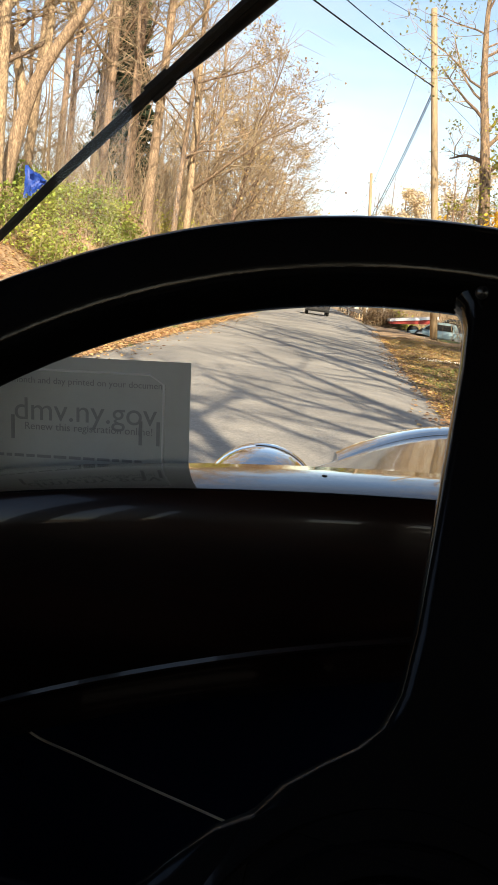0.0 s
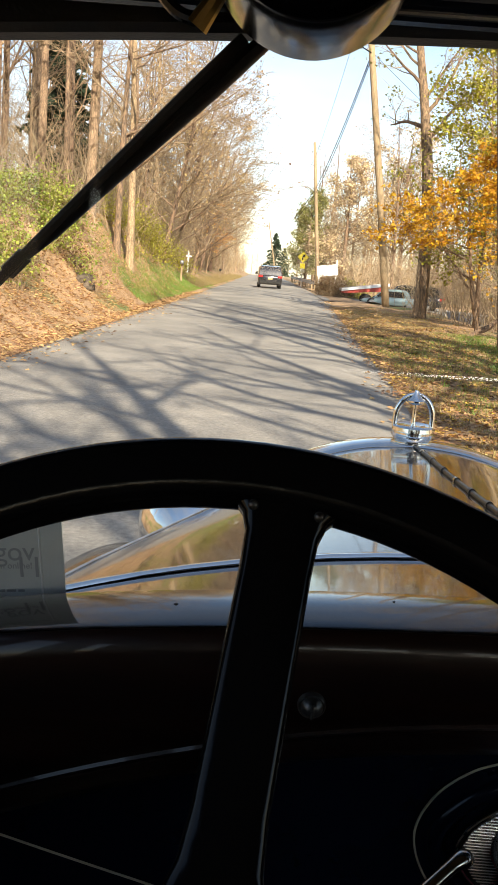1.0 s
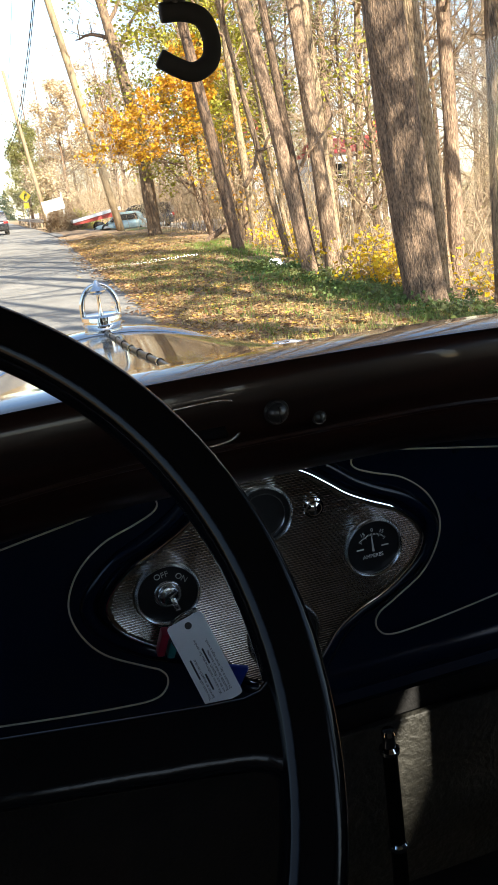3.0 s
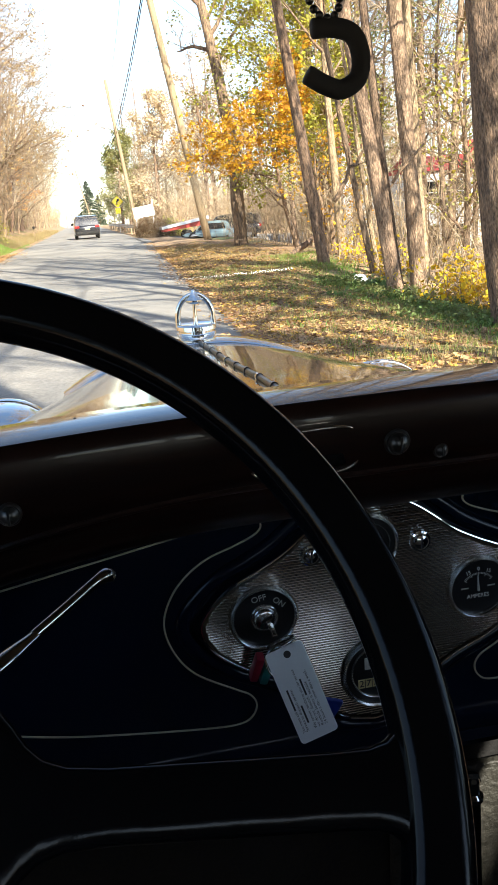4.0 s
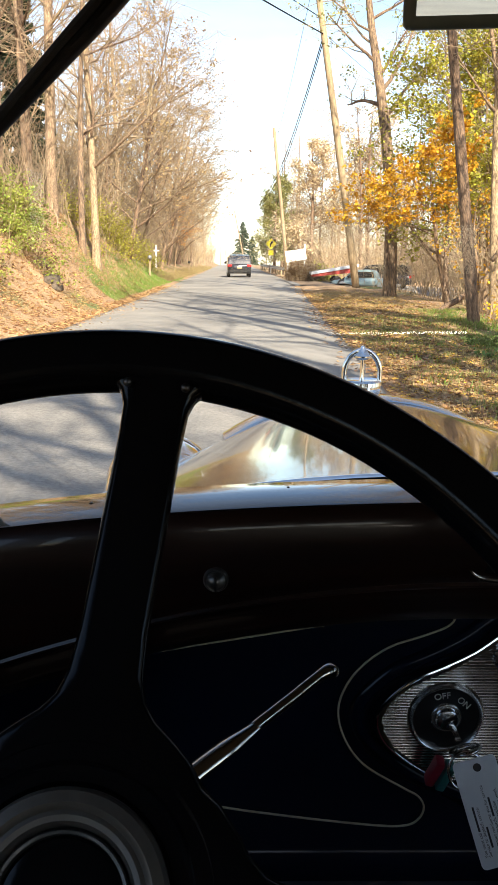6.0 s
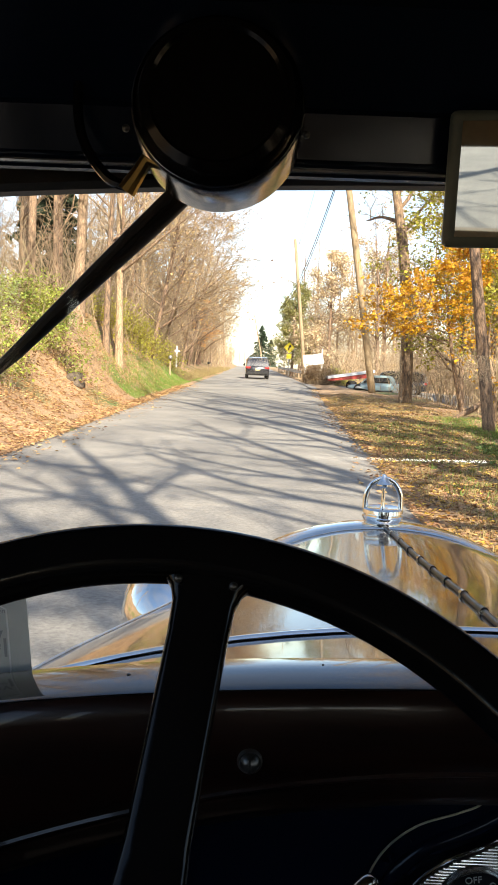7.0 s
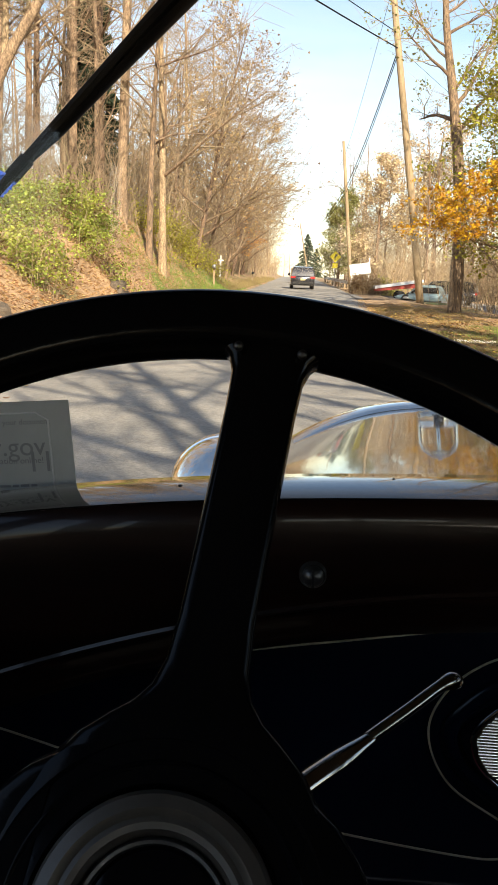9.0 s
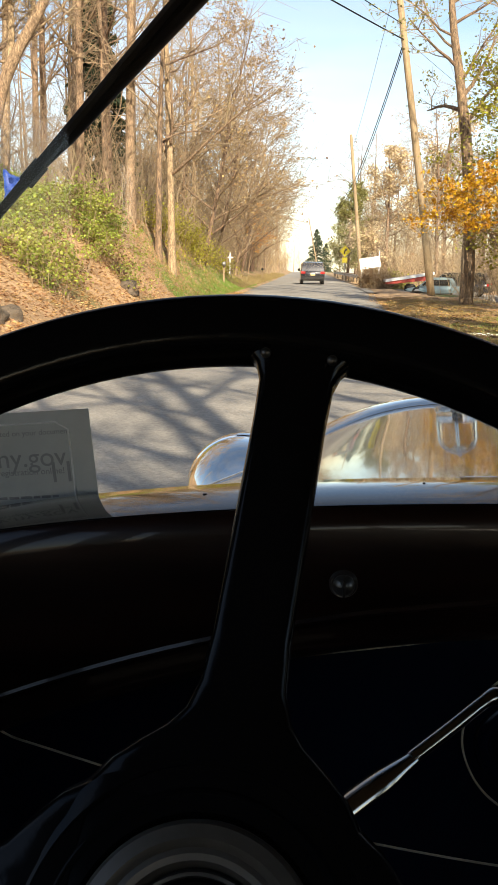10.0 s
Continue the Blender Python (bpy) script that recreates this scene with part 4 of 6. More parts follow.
for end in (bm.verts[:7], bm.verts[-7:]):
    bm.faces.new(end)
grab = cpart("grab_rail", bm, SATIN, seat, "bright metal rail along the top of the backrest", 60)
for x in (0.24, 0.44, 0.64):
    bm = bmesh.new()
    lathe(bm, [(0.010, -0.016), (0.006, -0.012), (0.0052, 0.004)], 14, Matrix.Translation((x, -0.600, 1.296)))
    cpart("bracket", bm, CHROME_OLD, grab)
bm = bmesh.new()
box(bm, (XC + 0.36, 0.918, 0.575), (0.52, 0.012, 0.31), bevel=0.003)
cpart("kick_panel", bm, EMBOSSED, None, "grey embossed kick panel under the dashboard", 60)
bm = bmesh.new()
tube(bm, [(0.486, 0.80, 0.44), (0.486, 0.80, 0.61), (0.481, 0.80, 0.790)], [0.0105, 0.0100, 0.0092], 16)
brake = cpart("brake_lever", bm, BLACK, None, "slim black hand brake lever with chrome fittings", 60)
bm = bmesh.new()
lathe(bm, [(0.0, 0.0), (0.0125, 0.0), (0.0125, 0.005), (0.0085, 0.009), (0.0075, 0.022), (0.0092, 0.026), (0.0075, 0.031), (0, 0.032)], 24, Matrix.Translation((0.481, 0.80, 0.786)))
cpart("lever_tip", bm, CHROME, brake, "chrome lever tip", 30)
bm = bmesh.new()
lathe(bm, [(0.0, 0.0), (0.0130, 0.0), (0.0130, 0.006), (0.0105, 0.009), (0, 0.009)], 24, Matrix.Translation((0.4845, 0.80, 0.640)))
cpart("lever_collar", bm, CHROME, brake, "chrome lever collar", 30)

# cowl and bonnet
def bonnet_row(y, half, top, side, drop=0.088, n=33):
    """A cross-section: a gently arched top with crisp shoulders, then the flank."""
    out = []
    for k in range(n):
        s = -1 + 2 * k / (n - 1)
        a = abs(s)
        if a <= 0.75:
            u = a / 0.75
            out.append((XC + math.copysign(half * u, s), y, top - drop * u ** 2.2))
        else:
            t = (a - 0.75) / 0.25
            out.append((XC + math.copysign(half + 0.012 * math.sin(t * 3.0), s), y, top - drop - (top - drop - side) * t))
    return out


bm = bmesh.new()
loft(bm, [bonnet_row(y, h, t, 0.62) for y, h, t in ((0.700, 0.60, 1.285), (0.80, 0.575, 1.272), (0.925, 0.552, 1.253))])
cpart("cowl", bm, LACQUER, None, "", 40)
bm = bmesh.new()
loft(bm, [bonnet_row(y, h, t, 0.62) for y, h, t in ((0.9235, 0.5525, 1.2545), (0.926, 0.5535, 1.2580), (0.932, 0.5535, 1.2575), (0.9365, 0.5525, 1.2545), (0.9370, 0.5500, 1.2480))])
cpart("cowl_moulding", bm, CHROME, None, "bright moulding along the bonnet seam", 60)
SECTIONS = ((0.938, 0.550, 1.2475), (1.10, 0.497, 1.2375), (1.25, 0.446, 1.2245), (1.40, 0.394, 1.2125), (1.55, 0.342, 1.2035), (1.715, 0.286, 1.1925))
half_rows = [bonnet_row(y, h, t, 0.62) for y, h, t in SECTIONS]
hood = None
for sx in (0, 1):
    bm = bmesh.new()
    loft(bm, [r[:17] if sx == 0 else r[16:] for r in half_rows])
    hood = cpart("bonnet_half", bm, LACQUER, None, "glossy dark bonnet half reflecting trees and sky", 40)
    bm = bmesh.new()
    tube(bm, [Vector(r[4 if sx == 0 else 28]) + Vector((0, 0, 0.001)) for r in half_rows], 0.0022, 8)
    cpart("shoulder_moulding", bm, CHROME_OLD, hood, "thin bright shoulder moulding", 60)
bm = bmesh.new()
tube(bm, [(XC, y, t + 0.0025) for y, h, t in SECTIONS], 0.0042, 10)
hinge = cpart("bonnet_hinge", bm, STEEL, None, "dark steel piano hinge along the bonnet", 60)
for k in range(8):
    y = 1.02 + 0.088 * k
    t = np.interp(y, [s_[0] for s_ in SECTIONS], [s_[2] for s_ in SECTIONS])
    bm = bmesh.new()
    tube(bm, [(XC, y, t + 0.003), (XC, y + 0.010, t + 0.0022)], 0.0056, 10)
    cpart("knuckle", bm, LEVER if k % 3 == 1 else STEEL, hinge, "", 60)
bm = bmesh.new()
shell_rows = []
for y, grow, dz in ((1.712, 1.0, 0.001), (1.716, 1.0, 0.004), (1.735, 1.01, 0.008), (1.775, 1.015, 0.007), (1.80, 1.02, 0.0), (1.81, 0.98, -0.02)):
    shell_rows.append([(XC + (x - XC) * grow, y, z + dz) for x, _, z in bonnet_row(0, 0.286, 1.1925, 0.55)])
loft(bm, shell_rows)
cpart("radiator_shell", bm, CHROME, None, "bright chrome radiator shell", 50)
B = Matrix.Translation((XC, 1.765, 1.2045))
bm = bmesh.new()
lathe(bm, [(0, -0.006), (0.036, -0.006), (0.041, 0.0), (0.0425, 0.005), (0.0395, 0.008), (0.0395, 0.011), (0.0425, 0.014), (0.0415, 0.021), (0.036, 0.0245), (0.030, 0.0225), (0, 0.0225)], 40, B)
cap = cpart("radiator_cap", bm, CHROME, None, "chrome radiator cap with an arched ring ornament", 30)
bm = bmesh.new()
tube(bm, [B @ Vector((0, 0, 0.02)), B @ Vector((0, 0, 0.030)), B @ Vector((0, 0, 0.066))], [0.0065, 0.0042, 0.0038], 12)
lathe(bm, [(0, 0.064), (0.012, 0.0665), (0.0185, 0.071), (0.0185, 0.074), (0.012, 0.080), (0.006, 0.089), (0.0045, 0.0935), (0, 0.0955)], 28, B)
cpart("finial", bm, CHROME, cap, "", 30)
bm = bmesh.new()
arch = [B @ Vector((0.0375 * math.cos(a), 0, 0.030 + 0.055 * max(math.sin(a), 0) ** 0.85 - (0.010 if math.sin(a) < 0.01 else 0))) for a in [math.pi * k / 24 for k in range(25)]]
tube(bm, arch, 0.0036, 10, flat=1.6)
cpart("arch", bm, CHROME, cap, "", 60)
for s in (-1, 1):
    bm = bmesh.new()
    HB = Matrix.Translation((XC + s * 0.428, 1.80, 0.972)) @ Euler((radians(-90), 0, 0)).to_matrix().to_4x4()
    lathe(bm, [(0, -0.150), (0.04, -0.144), (0.08, -0.118), (0.108, -0.075), (0.119, -0.03), (0.121, 0.0), (0.121, 0.025)], 48, HB)
    lamp = cpart("headlamp", bm, CHROME, None, "round chrome headlamp", 40)
    bm = bmesh.new()
    lathe(bm, [(0.1205, 0.020), (0.1235, 0.021), (0.1255, 0.030), (0.1245, 0.042), (0.116, 0.048), (0.114, 0.044), (0.117, 0.030)], 48, HB, closed=True)
    cpart("lamp_rim", bm, CHROME, lamp, "", 40)
    bm = bmesh.new()
    lathe(bm, [(0.117, 0.040), (0.10, 0.052), (0.06, 0.062), (0, 0.066)], 40, HB)
    cpart("lens", bm, DARK_GLASS, lamp, "ribbed glass lens")
    bm = bmesh.new()
    tube(bm, [(XC + s * 0.428, 1.80, 0.88), (XC + s * 0.428, 1.80, 0.76)], 0.018, 12)
    cpart("lamp_post", bm, LACQUER, lamp)
for s in (-1, 1):
    bm = bmesh.new()
    rows = []
    for k in range(16):
        a = k / 15
        y = 2.30 - 1.60 * a
        z = 0.66 + 0.20 * math.sin(math.pi * min(a * 0.9 + 0.15, 1)) - 0.25 * max(a - 0.55, 0)
        rows.append([(XC + s * (0.47 + 0.34 * u / 8), y, z - 0.30 * max(u / 8 - 0.5, 0) ** 2 - 0.02) for u in range(9)])
    loft(bm, rows)
    bmesh.ops.solidify(bm, geom=bm.faces[:], thickness=0.01)
    cpart("front_fender", bm, LACQUER, None, "", 60)
    bm = bmesh.new()
    rows = []
    for k in range(14):
        a = radians(200 - 190 * k / 13)
        rows.append([(XC + s * (0.60 + 0.19 * u / 6), -1.05 - 0.47 * math.cos(a), 0.36 + 0.46 * math.sin(a) - 0.05 * (u / 6) ** 2) for u in range(7)])
    loft(bm, rows)
    bmesh.ops.solidify(bm, geom=bm.faces[:], thickness=0.01)
    cpart("rear_fender", bm, LACQUER, None, "", 60)
bm = bmesh.new()
box(bm, (XC, 1.785, 0.86), (0.52, 0.02, 0.50))
core = cpart("radiator_core", bm, STEEL)
for k in range(17):
    bm = bmesh.new()
    box(bm, (XC - 0.24 + 0.03 * k, 1.80, 0.86), (0.006, 0.012, 0.49), bevel=0.002)
    cpart("slat", bm, CHROME_OLD, core)
bm = bmesh.new()
loft(bm, [[(XC + sx * w, y, z) for sx in (-1, 1)] for y, w, z in ((-0.93, 0.64, 1.36), (-1.02, 0.62, 1.15), (-1.08, 0.60, 0.85), (-1.10, 0.58, 0.55))])
bmesh.ops.solidify(bm, geom=bm.faces[:], thickness=0.02)
cpart("rear_panel", bm, LACQUER, None, "", 60)


for sx in (-1, 1):
    for y in (1.62, -1.05):
        bm = bmesh.new()
        m = Matrix.Translation((XC + sx * 0.66, y, 0.36)) @ Euler((0, radians(90), 0)).to_matrix().to_4x4()
        lathe(bm, [(0.27, -0.05), (0.33, -0.062), (0.36, -0.045), (0.362, 0.0), (0.36, 0.045), (0.33, 0.062), (0.27, 0.05)], 40, m, closed=True)
        rw = cpart("road_wheel", bm, TYRE, None, "narrow black tyre on a dark wheel", 40)
        bm = bmesh.new()
        lathe(bm, [(0, -0.04), (0.06, -0.045), (0.10, -0.02), (0.26, -0.03), (0.272, -0.05), (0.272, 0.05), (0.26, 0.03), (0.10, 0.02), (0.06, 0.045), (0, 0.04)], 36, m)
        cpart("rim", bm, LACQUER, rw, "", 30)
    bm = bmesh.new()
    box(bm, (XC + sx * 0.76, 0.10, 0.40), (0.24, 1.5, 0.03), bevel=0.01)
    cpart("running_board", bm, CARPET)


# ---- small things in the car ----
# registration sticker on the windscreen, seen from its back
stk = thing("registration_sticker", "pale paper registration sticker on the windscreen above the dashboard", "sticker", (-0.1752, 0.657, 1.3255))
SM = Matrix.Rotation(radians(-5.0), 4, "Y") @ Euler((radians(90), 0, 0)).to_matrix().to_4x4()
bm = bmesh.new()
prism(bm, [(-0.072, -0.042), (0.072, -0.042), (0.072, 0.0295), (-0.072, 0.0295)], 0.0004, SM)
paper = part("paper", bm, PAPER, stk)
bm = bmesh.new()
inner = [(-0.068, -0.040), (-0.068, 0.017), (-0.062, 0.022), (0.050, 0.022), (0.0575, 0.017), (0.0575, -0.040)]
line = [SM @ Vector((x, y, 0.0006)) for x, y in inner]
tube(bm, line, 0.0007, 6)
part("printed_border", bm, SIGN_WHITE, paper, "pale printed border")
for body, size, x, y in (("on the month and day printed on your document", 0.0050, 0.0065, 0.0160), ("dmv.ny.gov", 0.0178, 0.012, -0.0005), ("Renew this registration online!", 0.0058, 0.014, -0.0095)):
    text_part("lettering", body, size, STICKER_GREY, paper, SM @ Matrix.Translation((x + 0.002, y, 0.0007)), 0.0001)
text_part("month", "1", 0.0195, STICKER_GREY, paper, SM @ Matrix.Translation((-0.0265, -0.0110, 0.0007)) @ Matrix.Diagonal((-1, 1, 1, 1)), 0.0001)
text_part("month", "11", 0.0195, STICKER_GREY, paper, SM @ Matrix.Translation((0.0500, -0.0110, 0.0007)) @ Matrix.Diagonal((-1, 1, 1, 1)), 0.0001)
bm = bmesh.new()
rngs = random.Random(12)
px = -0.060
while px < 0.044:
    wl = rngs.uniform(0.003, 0.009)
    box(bm, SM @ Vector((px + wl / 2, -0.0262, 0.0006)), (wl, 0.0003, 0.0016), rot=SM.to_3x3() @ Euler((radians(-90), 0, 0)).to_matrix())
    px += wl + 0.0015
tagged(part("small_print", bm, STICKER_GREY, paper), kind="stuff")

# ignition key, ring and tag
key = thing("ignition_key", "steel ignition key in the lock with a key ring", "key", (0.230, 0.684, 1.126))
bm = bmesh.new()
KM = Matrix.Rotation(radians(90), 4, "X")
lathe(bm, [(0.0125, 0), (0.0122, 0.003), (0.0112, 0.0042), (0.0098, 0.0030), (0.0090, 0.0030), (0.0086, 0.0062), (0.0076, 0.0070), (0, 0.0072)], 32, KM)
lock = part("lock_cylinder", bm, CHROME_OLD, key, "chrome lock cylinder", 35)
bm = bmesh.new()
box(bm, (0.001, -0.0074, 0.001), (0.010, 0.0008, 0.0022), rot=Euler((0, radians(-25), 0)).to_matrix())
part("keyhole", bm, DIAL, lock, "dark key slot")
bm = bmesh.new()
box(bm, (0.003, -0.018, -0.003), (0.0045, 0.020, 0.0016), bevel=0.0004)
lathe(bm, [(0.0062, -0.0012), (0.0118, -0.0012), (0.0126, 0), (0.0118, 0.0012), (0.0062, 0.0012)], 32, Matrix.Translation((0.0060, -0.036, -0.0055)) @ Euler((radians(-20), radians(-18), 0)).to_matrix().to_4x4(), closed=True)
part("key_blade", bm, CHROME_OLD, key, "", 40)
bm = bmesh.new()
ring = [Vector((0.004 + 0.0130 * math.cos(a), -0.048 + 0.004 * math.sin(a), -0.0145 + 0.0135 * math.sin(a))) for a in [2 * math.pi * k / 40 for k in range(41)]]
tube(bm, ring, 0.0011, 8, caps=False)
part("key_ring", bm, CHROME, key, "split steel key ring", 60)
TG = [Vector(p) for p in ((0.2125, 0.612, 1.135), (0.2405, 0.612, 1.1435), (0.2665, 0.588, 1.077), (0.2375, 0.588, 1.064))]
tag = thing("key_tag", "white plastic key tag with small print hanging from the ignition key", "key tag", (TG[0] + TG[1]) / 2)
ux = (TG[1] - TG[0]).normalized()
uy = (TG[0] - TG[3]).normalized()
uz = ux.cross(uy).normalized()
uy = uz.cross(ux)
TM = Matrix.Translation(((TG[0] + TG[2]) / 2) - tag.location) @ Matrix((ux, uy, uz)).transposed().to_4x4()
W2, H2 = 0.0150, 0.0365
pts = []
for cx, cy, a0 in ((W2 - 0.003, H2 - 0.003, 0), (-W2 + 0.003, H2 - 0.003, 90), (-W2 + 0.003, -H2 + 0.003, 180), (W2 - 0.003, -H2 + 0.003, 270)):
    pts += [(cx + 0.003 * math.cos(radians(a0 + 30 * k)), cy + 0.003 * math.sin(radians(a0 + 30 * k))) for k in range(4)]
bm = bmesh.new()
prism(bm, pts, 0.0009, TM)
card = part("card", bm, TAG, tag)
bm = bmesh.new()
lathe(bm, [(0, 0.0010), (0.0028, 0.0010), (0.0028, 0.0006), (0, 0.0006)], 20, TM @ Matrix.Translation((0.001, H2 - 0.006, 0.0003)))
part("hole", bm, DIAL, card)
for xk, y0, body, bar in ((-0.0098, -0.0290, "You must call", 0.017), (-0.0070, -0.0290, "Service to dispatch service:", 0), (-0.0042, -0.0230, "", 0.014), (-0.0004, -0.0290, "We cannot reimburse you for service", 0),
                          (0.0024, -0.0290, "we do not dispatch.", 0.013), (0.0052, -0.0290, "Roadside Service is available", 0), (0.0080, -0.0290, "24 hours a day, seven days a week.", 0)):
    if body:
        line_ob = text_part("print_line", body, 0.0031, TAG_INK, card, TM @ Matrix.Translation((xk, y0, 0.00105)) @ Matrix.Rotation(radians(90), 4, "Z"), 0.00004, "LEFT")
        y0 += max(v.co.x for v in line_ob.data.vertices) + 0.001
    if bar:
        bm = bmesh.new()
        vs = [bm.verts.new(TM @ Vector((xk + dx, y0 + dy, 0.00115))) for dx, dy in ((-0.0007, 0), (0.0007, 0), (0.0007, bar), (-0.0007, bar))]
        bm.faces.new(vs)
        part("print_bar", bm, TAG_INK, card)
for mat, dx, dz, lab in ((RED_PLASTIC, -0.014, -0.020, "red plastic key fob on the ignition key ring"), (TEAL_PLASTIC, -0.006, -0.024, "teal plastic key fob on the ignition key ring")):
    fob = thing("key_fob", lab, "key fob", (0.230 + dx, 0.655, 1.118 + dz))
    bm = bmesh.new()
    box(bm, (0, 0, 0), (0.007, 0.010, 0.026), rot=Euler((0.3, 0.25, 0)).to_matrix(), bevel=0.002)
    part("body", bm, mat, fob, "", 40)
fob = thing("leather_fob", "blue plastic fob hanging behind the white key tag", "key fob", (0.262, 0.635, 1.062))
bm = bmesh.new()
box(bm, (0, 0, 0), (0.030, 0.004, 0.030), rot=Euler((0.35, 0.35, 0)).to_matrix(), bevel=0.003)
part("body", bm, BLUE_PLASTIC, fob, "", 40)

# horseshoe charm on two bead chains
charm = thing("horseshoe_charm", "black horseshoe charm hanging on bead chains from the mirror", "charm", (0.285, 0.615, 1.575))
bm = bmesh.new()
shoe = spline([(0.2700, 0.615, 1.5685), (0.2860, 0.615, 1.5690), (0.3005, 0.615, 1.5640), (0.3065, 0.615, 1.5500), (0.3040, 0.615, 1.5345), (0.2910, 0.615, 1.5270), (0.2775, 0.615, 1.5310), (0.2645, 0.615, 1.5385)], 6)
shoe = [Vector((0.285, 0.615, 1.540)) + (p - Vector((0.285, 0.615, 1.548))) * 0.84 for p in shoe]
tube(bm, [p - charm.location for p in shoe], [0.0056] + [0.0060] * (len(shoe) - 2) + [0.0054], 12)
part("horseshoe", bm, TYRE, charm, "", 60)
bm = bmesh.new()
chain = spline([(0.2610, 0.603, 1.6060), (0.2660, 0.609, 1.5850), (0.2715, 0.612, 1.5700), (0.2770, 0.613, 1.5640), (0.2830, 0.613, 1.5625), (0.2885, 0.613, 1.5665), (0.2900, 0.611, 1.5790), (0.2895, 0.603, 1.6060)], 24)
last = Vector((0, 0, 0))
for p in chain:
    if (p - last).length > 0.0049:
        bmesh.ops.create_icosphere(bm, subdivisions=2, radius=0.0026, matrix=Matrix.Translation(p - charm.location))
        last = p
part("bead_chain", bm, STEEL, charm, "", 60)


# ---- trees that can be told apart ----
def lone_tree(label, at, top, r0, seed, bark=None, first=0.45, limbs=12, spread=0.28, height=None, leaves=None, wob=0.10, name="tree", group="", rough=False, thick=1.0, **more):
    """A tree whose trunk leans from its foot towards the point top."""
    foot = Vector(at)
    way = Vector(top) - foot
    h = height or way.length * 1.25
    t = make_tree(label, at, bark or BARK, leaves, group, name, seed=seed, height=h, r0=r0, first=first, limbs=limbs, spread=spread, wob=wob, rough=rough, thick=thick, **more)
    t.rotation_mode = "QUATERNION"
    t.rotation_quaternion = Vector((0, 0, 1)).rotation_difference(way.normalized())
    return t


ROADSIDE = "large trees along the verge"
lone_tree("tall old tree with deeply furrowed bark", on_ground(4.90, 8.6), (4.44, 8.6, 3.34), 0.255, 201, BARK_DARK, first=0.5, limbs=14, height=16, group=ROADSIDE, rough=True, wob=0.05)
lone_tree("slender tree with grey-brown bark", on_ground(5.75, 9.6), (5.35, 9.6, 3.6), 0.125, 202, BARK_PALE, first=0.4, height=14, group=ROADSIDE, rough=True)
lone_tree("slender tree with grey-brown bark", on_ground(5.95, 8.5), (5.75, 8.5, 3.2), 0.14, 203, first=0.4, height=14, group=ROADSIDE, rough=True)
lone_tree("tree with pale bark beside a twin trunk", on_ground(5.16, 13), (4.40, 13, 4.4), 0.125, 204, BARK_PALE, first=0.45, height=15, group=ROADSIDE, rough=True)
lone_tree("tree with pale bark beside a twin trunk", on_ground(5.62, 13.1), (5.25, 13, 4.4), 0.135, 205, BARK_PALE, first=0.42, height=15, group=ROADSIDE, rough=True)
lone_tree("thin dark tree leaning towards the road", on_ground(5.85, 16), (4.72, 16, 5.1), 0.068, 206, first=0.4, height=11, group=ROADSIDE, rough=True)
lone_tree("straight tree leaning towards the road", on_ground(5.25, 17.6), (4.68, 17.5, 4.1), 0.135, 207, first=0.5, height=15, group=ROADSIDE, rough=True)
lone_tree("crooked tree with thick grey trunk", on_ground(5.85, 31), (5.42, 31, 8.0), 0.27, 208, first=0.42, limbs=16, height=15, wob=0.40, leaves=(LEAF_OLIVE, 1500, 0.11, 0.16), group=ROADSIDE, rough=True)
lone_tree("young tree with pale bark", on_ground(6.6, 20.5), (6.2, 20, 5), 0.11, 209, BARK_PALE, first=0.3, height=11, group=ROADSIDE, rough=True)
lone_tree("young tree with pale bark", on_ground(6.9, 11.2), (6.7, 11, 5), 0.12, 210, BARK_PALE, first=0.3, height=12, group=ROADSIDE, rough=True)
lone_tree("thin pale tree beside a dark leaning one", on_ground(6.05, 16.3), (5.15, 16.3, 5.1), 0.05, 215, BARK_PALE, first=0.45, height=9, group=ROADSIDE, rough=True)
lone_tree("slender dark tree behind a pale twin trunk", on_ground(5.42, 13.5), (4.85, 13.5, 4.4), 0.085, 216, BARK_DARK, first=0.45, height=14, group=ROADSIDE, rough=True)
lone_tree("slender tree with pale bark", on_ground(6.35, 14.5), (5.95, 14.5, 4.6), 0.10, 217, BARK_PALE, first=0.4, height=14, group=ROADSIDE, rough=True)


def dead_branch(label, foot, tip, r, seed, twigs=6):
    """A fallen branch with side twigs, caught against the trunks."""
    rng = random.Random(seed)
    t = thing("dead_branch", label, "branch", foot, "dead branches in the wood")
    way = Vector(tip) - Vector(foot)
    bm = bmesh.new()
    n = 10
    pts = [way * (k / n) + Vector((rng.gauss(0, 0.03), rng.gauss(0, 0.03), rng.gauss(0, 0.03) + 0.12 * math.sin(math.pi * k / n))) for k in range(n + 1)]
    tube(bm, pts, [r * (1 - 0.75 * k / n) for k in range(n + 1)], 8)
    for _ in range(twigs):
        q = pts[rng.randint(3, n - 1)]
        branch(bm, rng, q, way.normalized() + Vector((rng.gauss(0, 0.5), rng.gauss(0, 0.5), rng.gauss(0.2, 0.5))), rng.uniform(0.3, 0.9), r * 0.3, 0.004, 5, 4, 0.3)
    part("wood", bm, BARK, t, smooth=60)


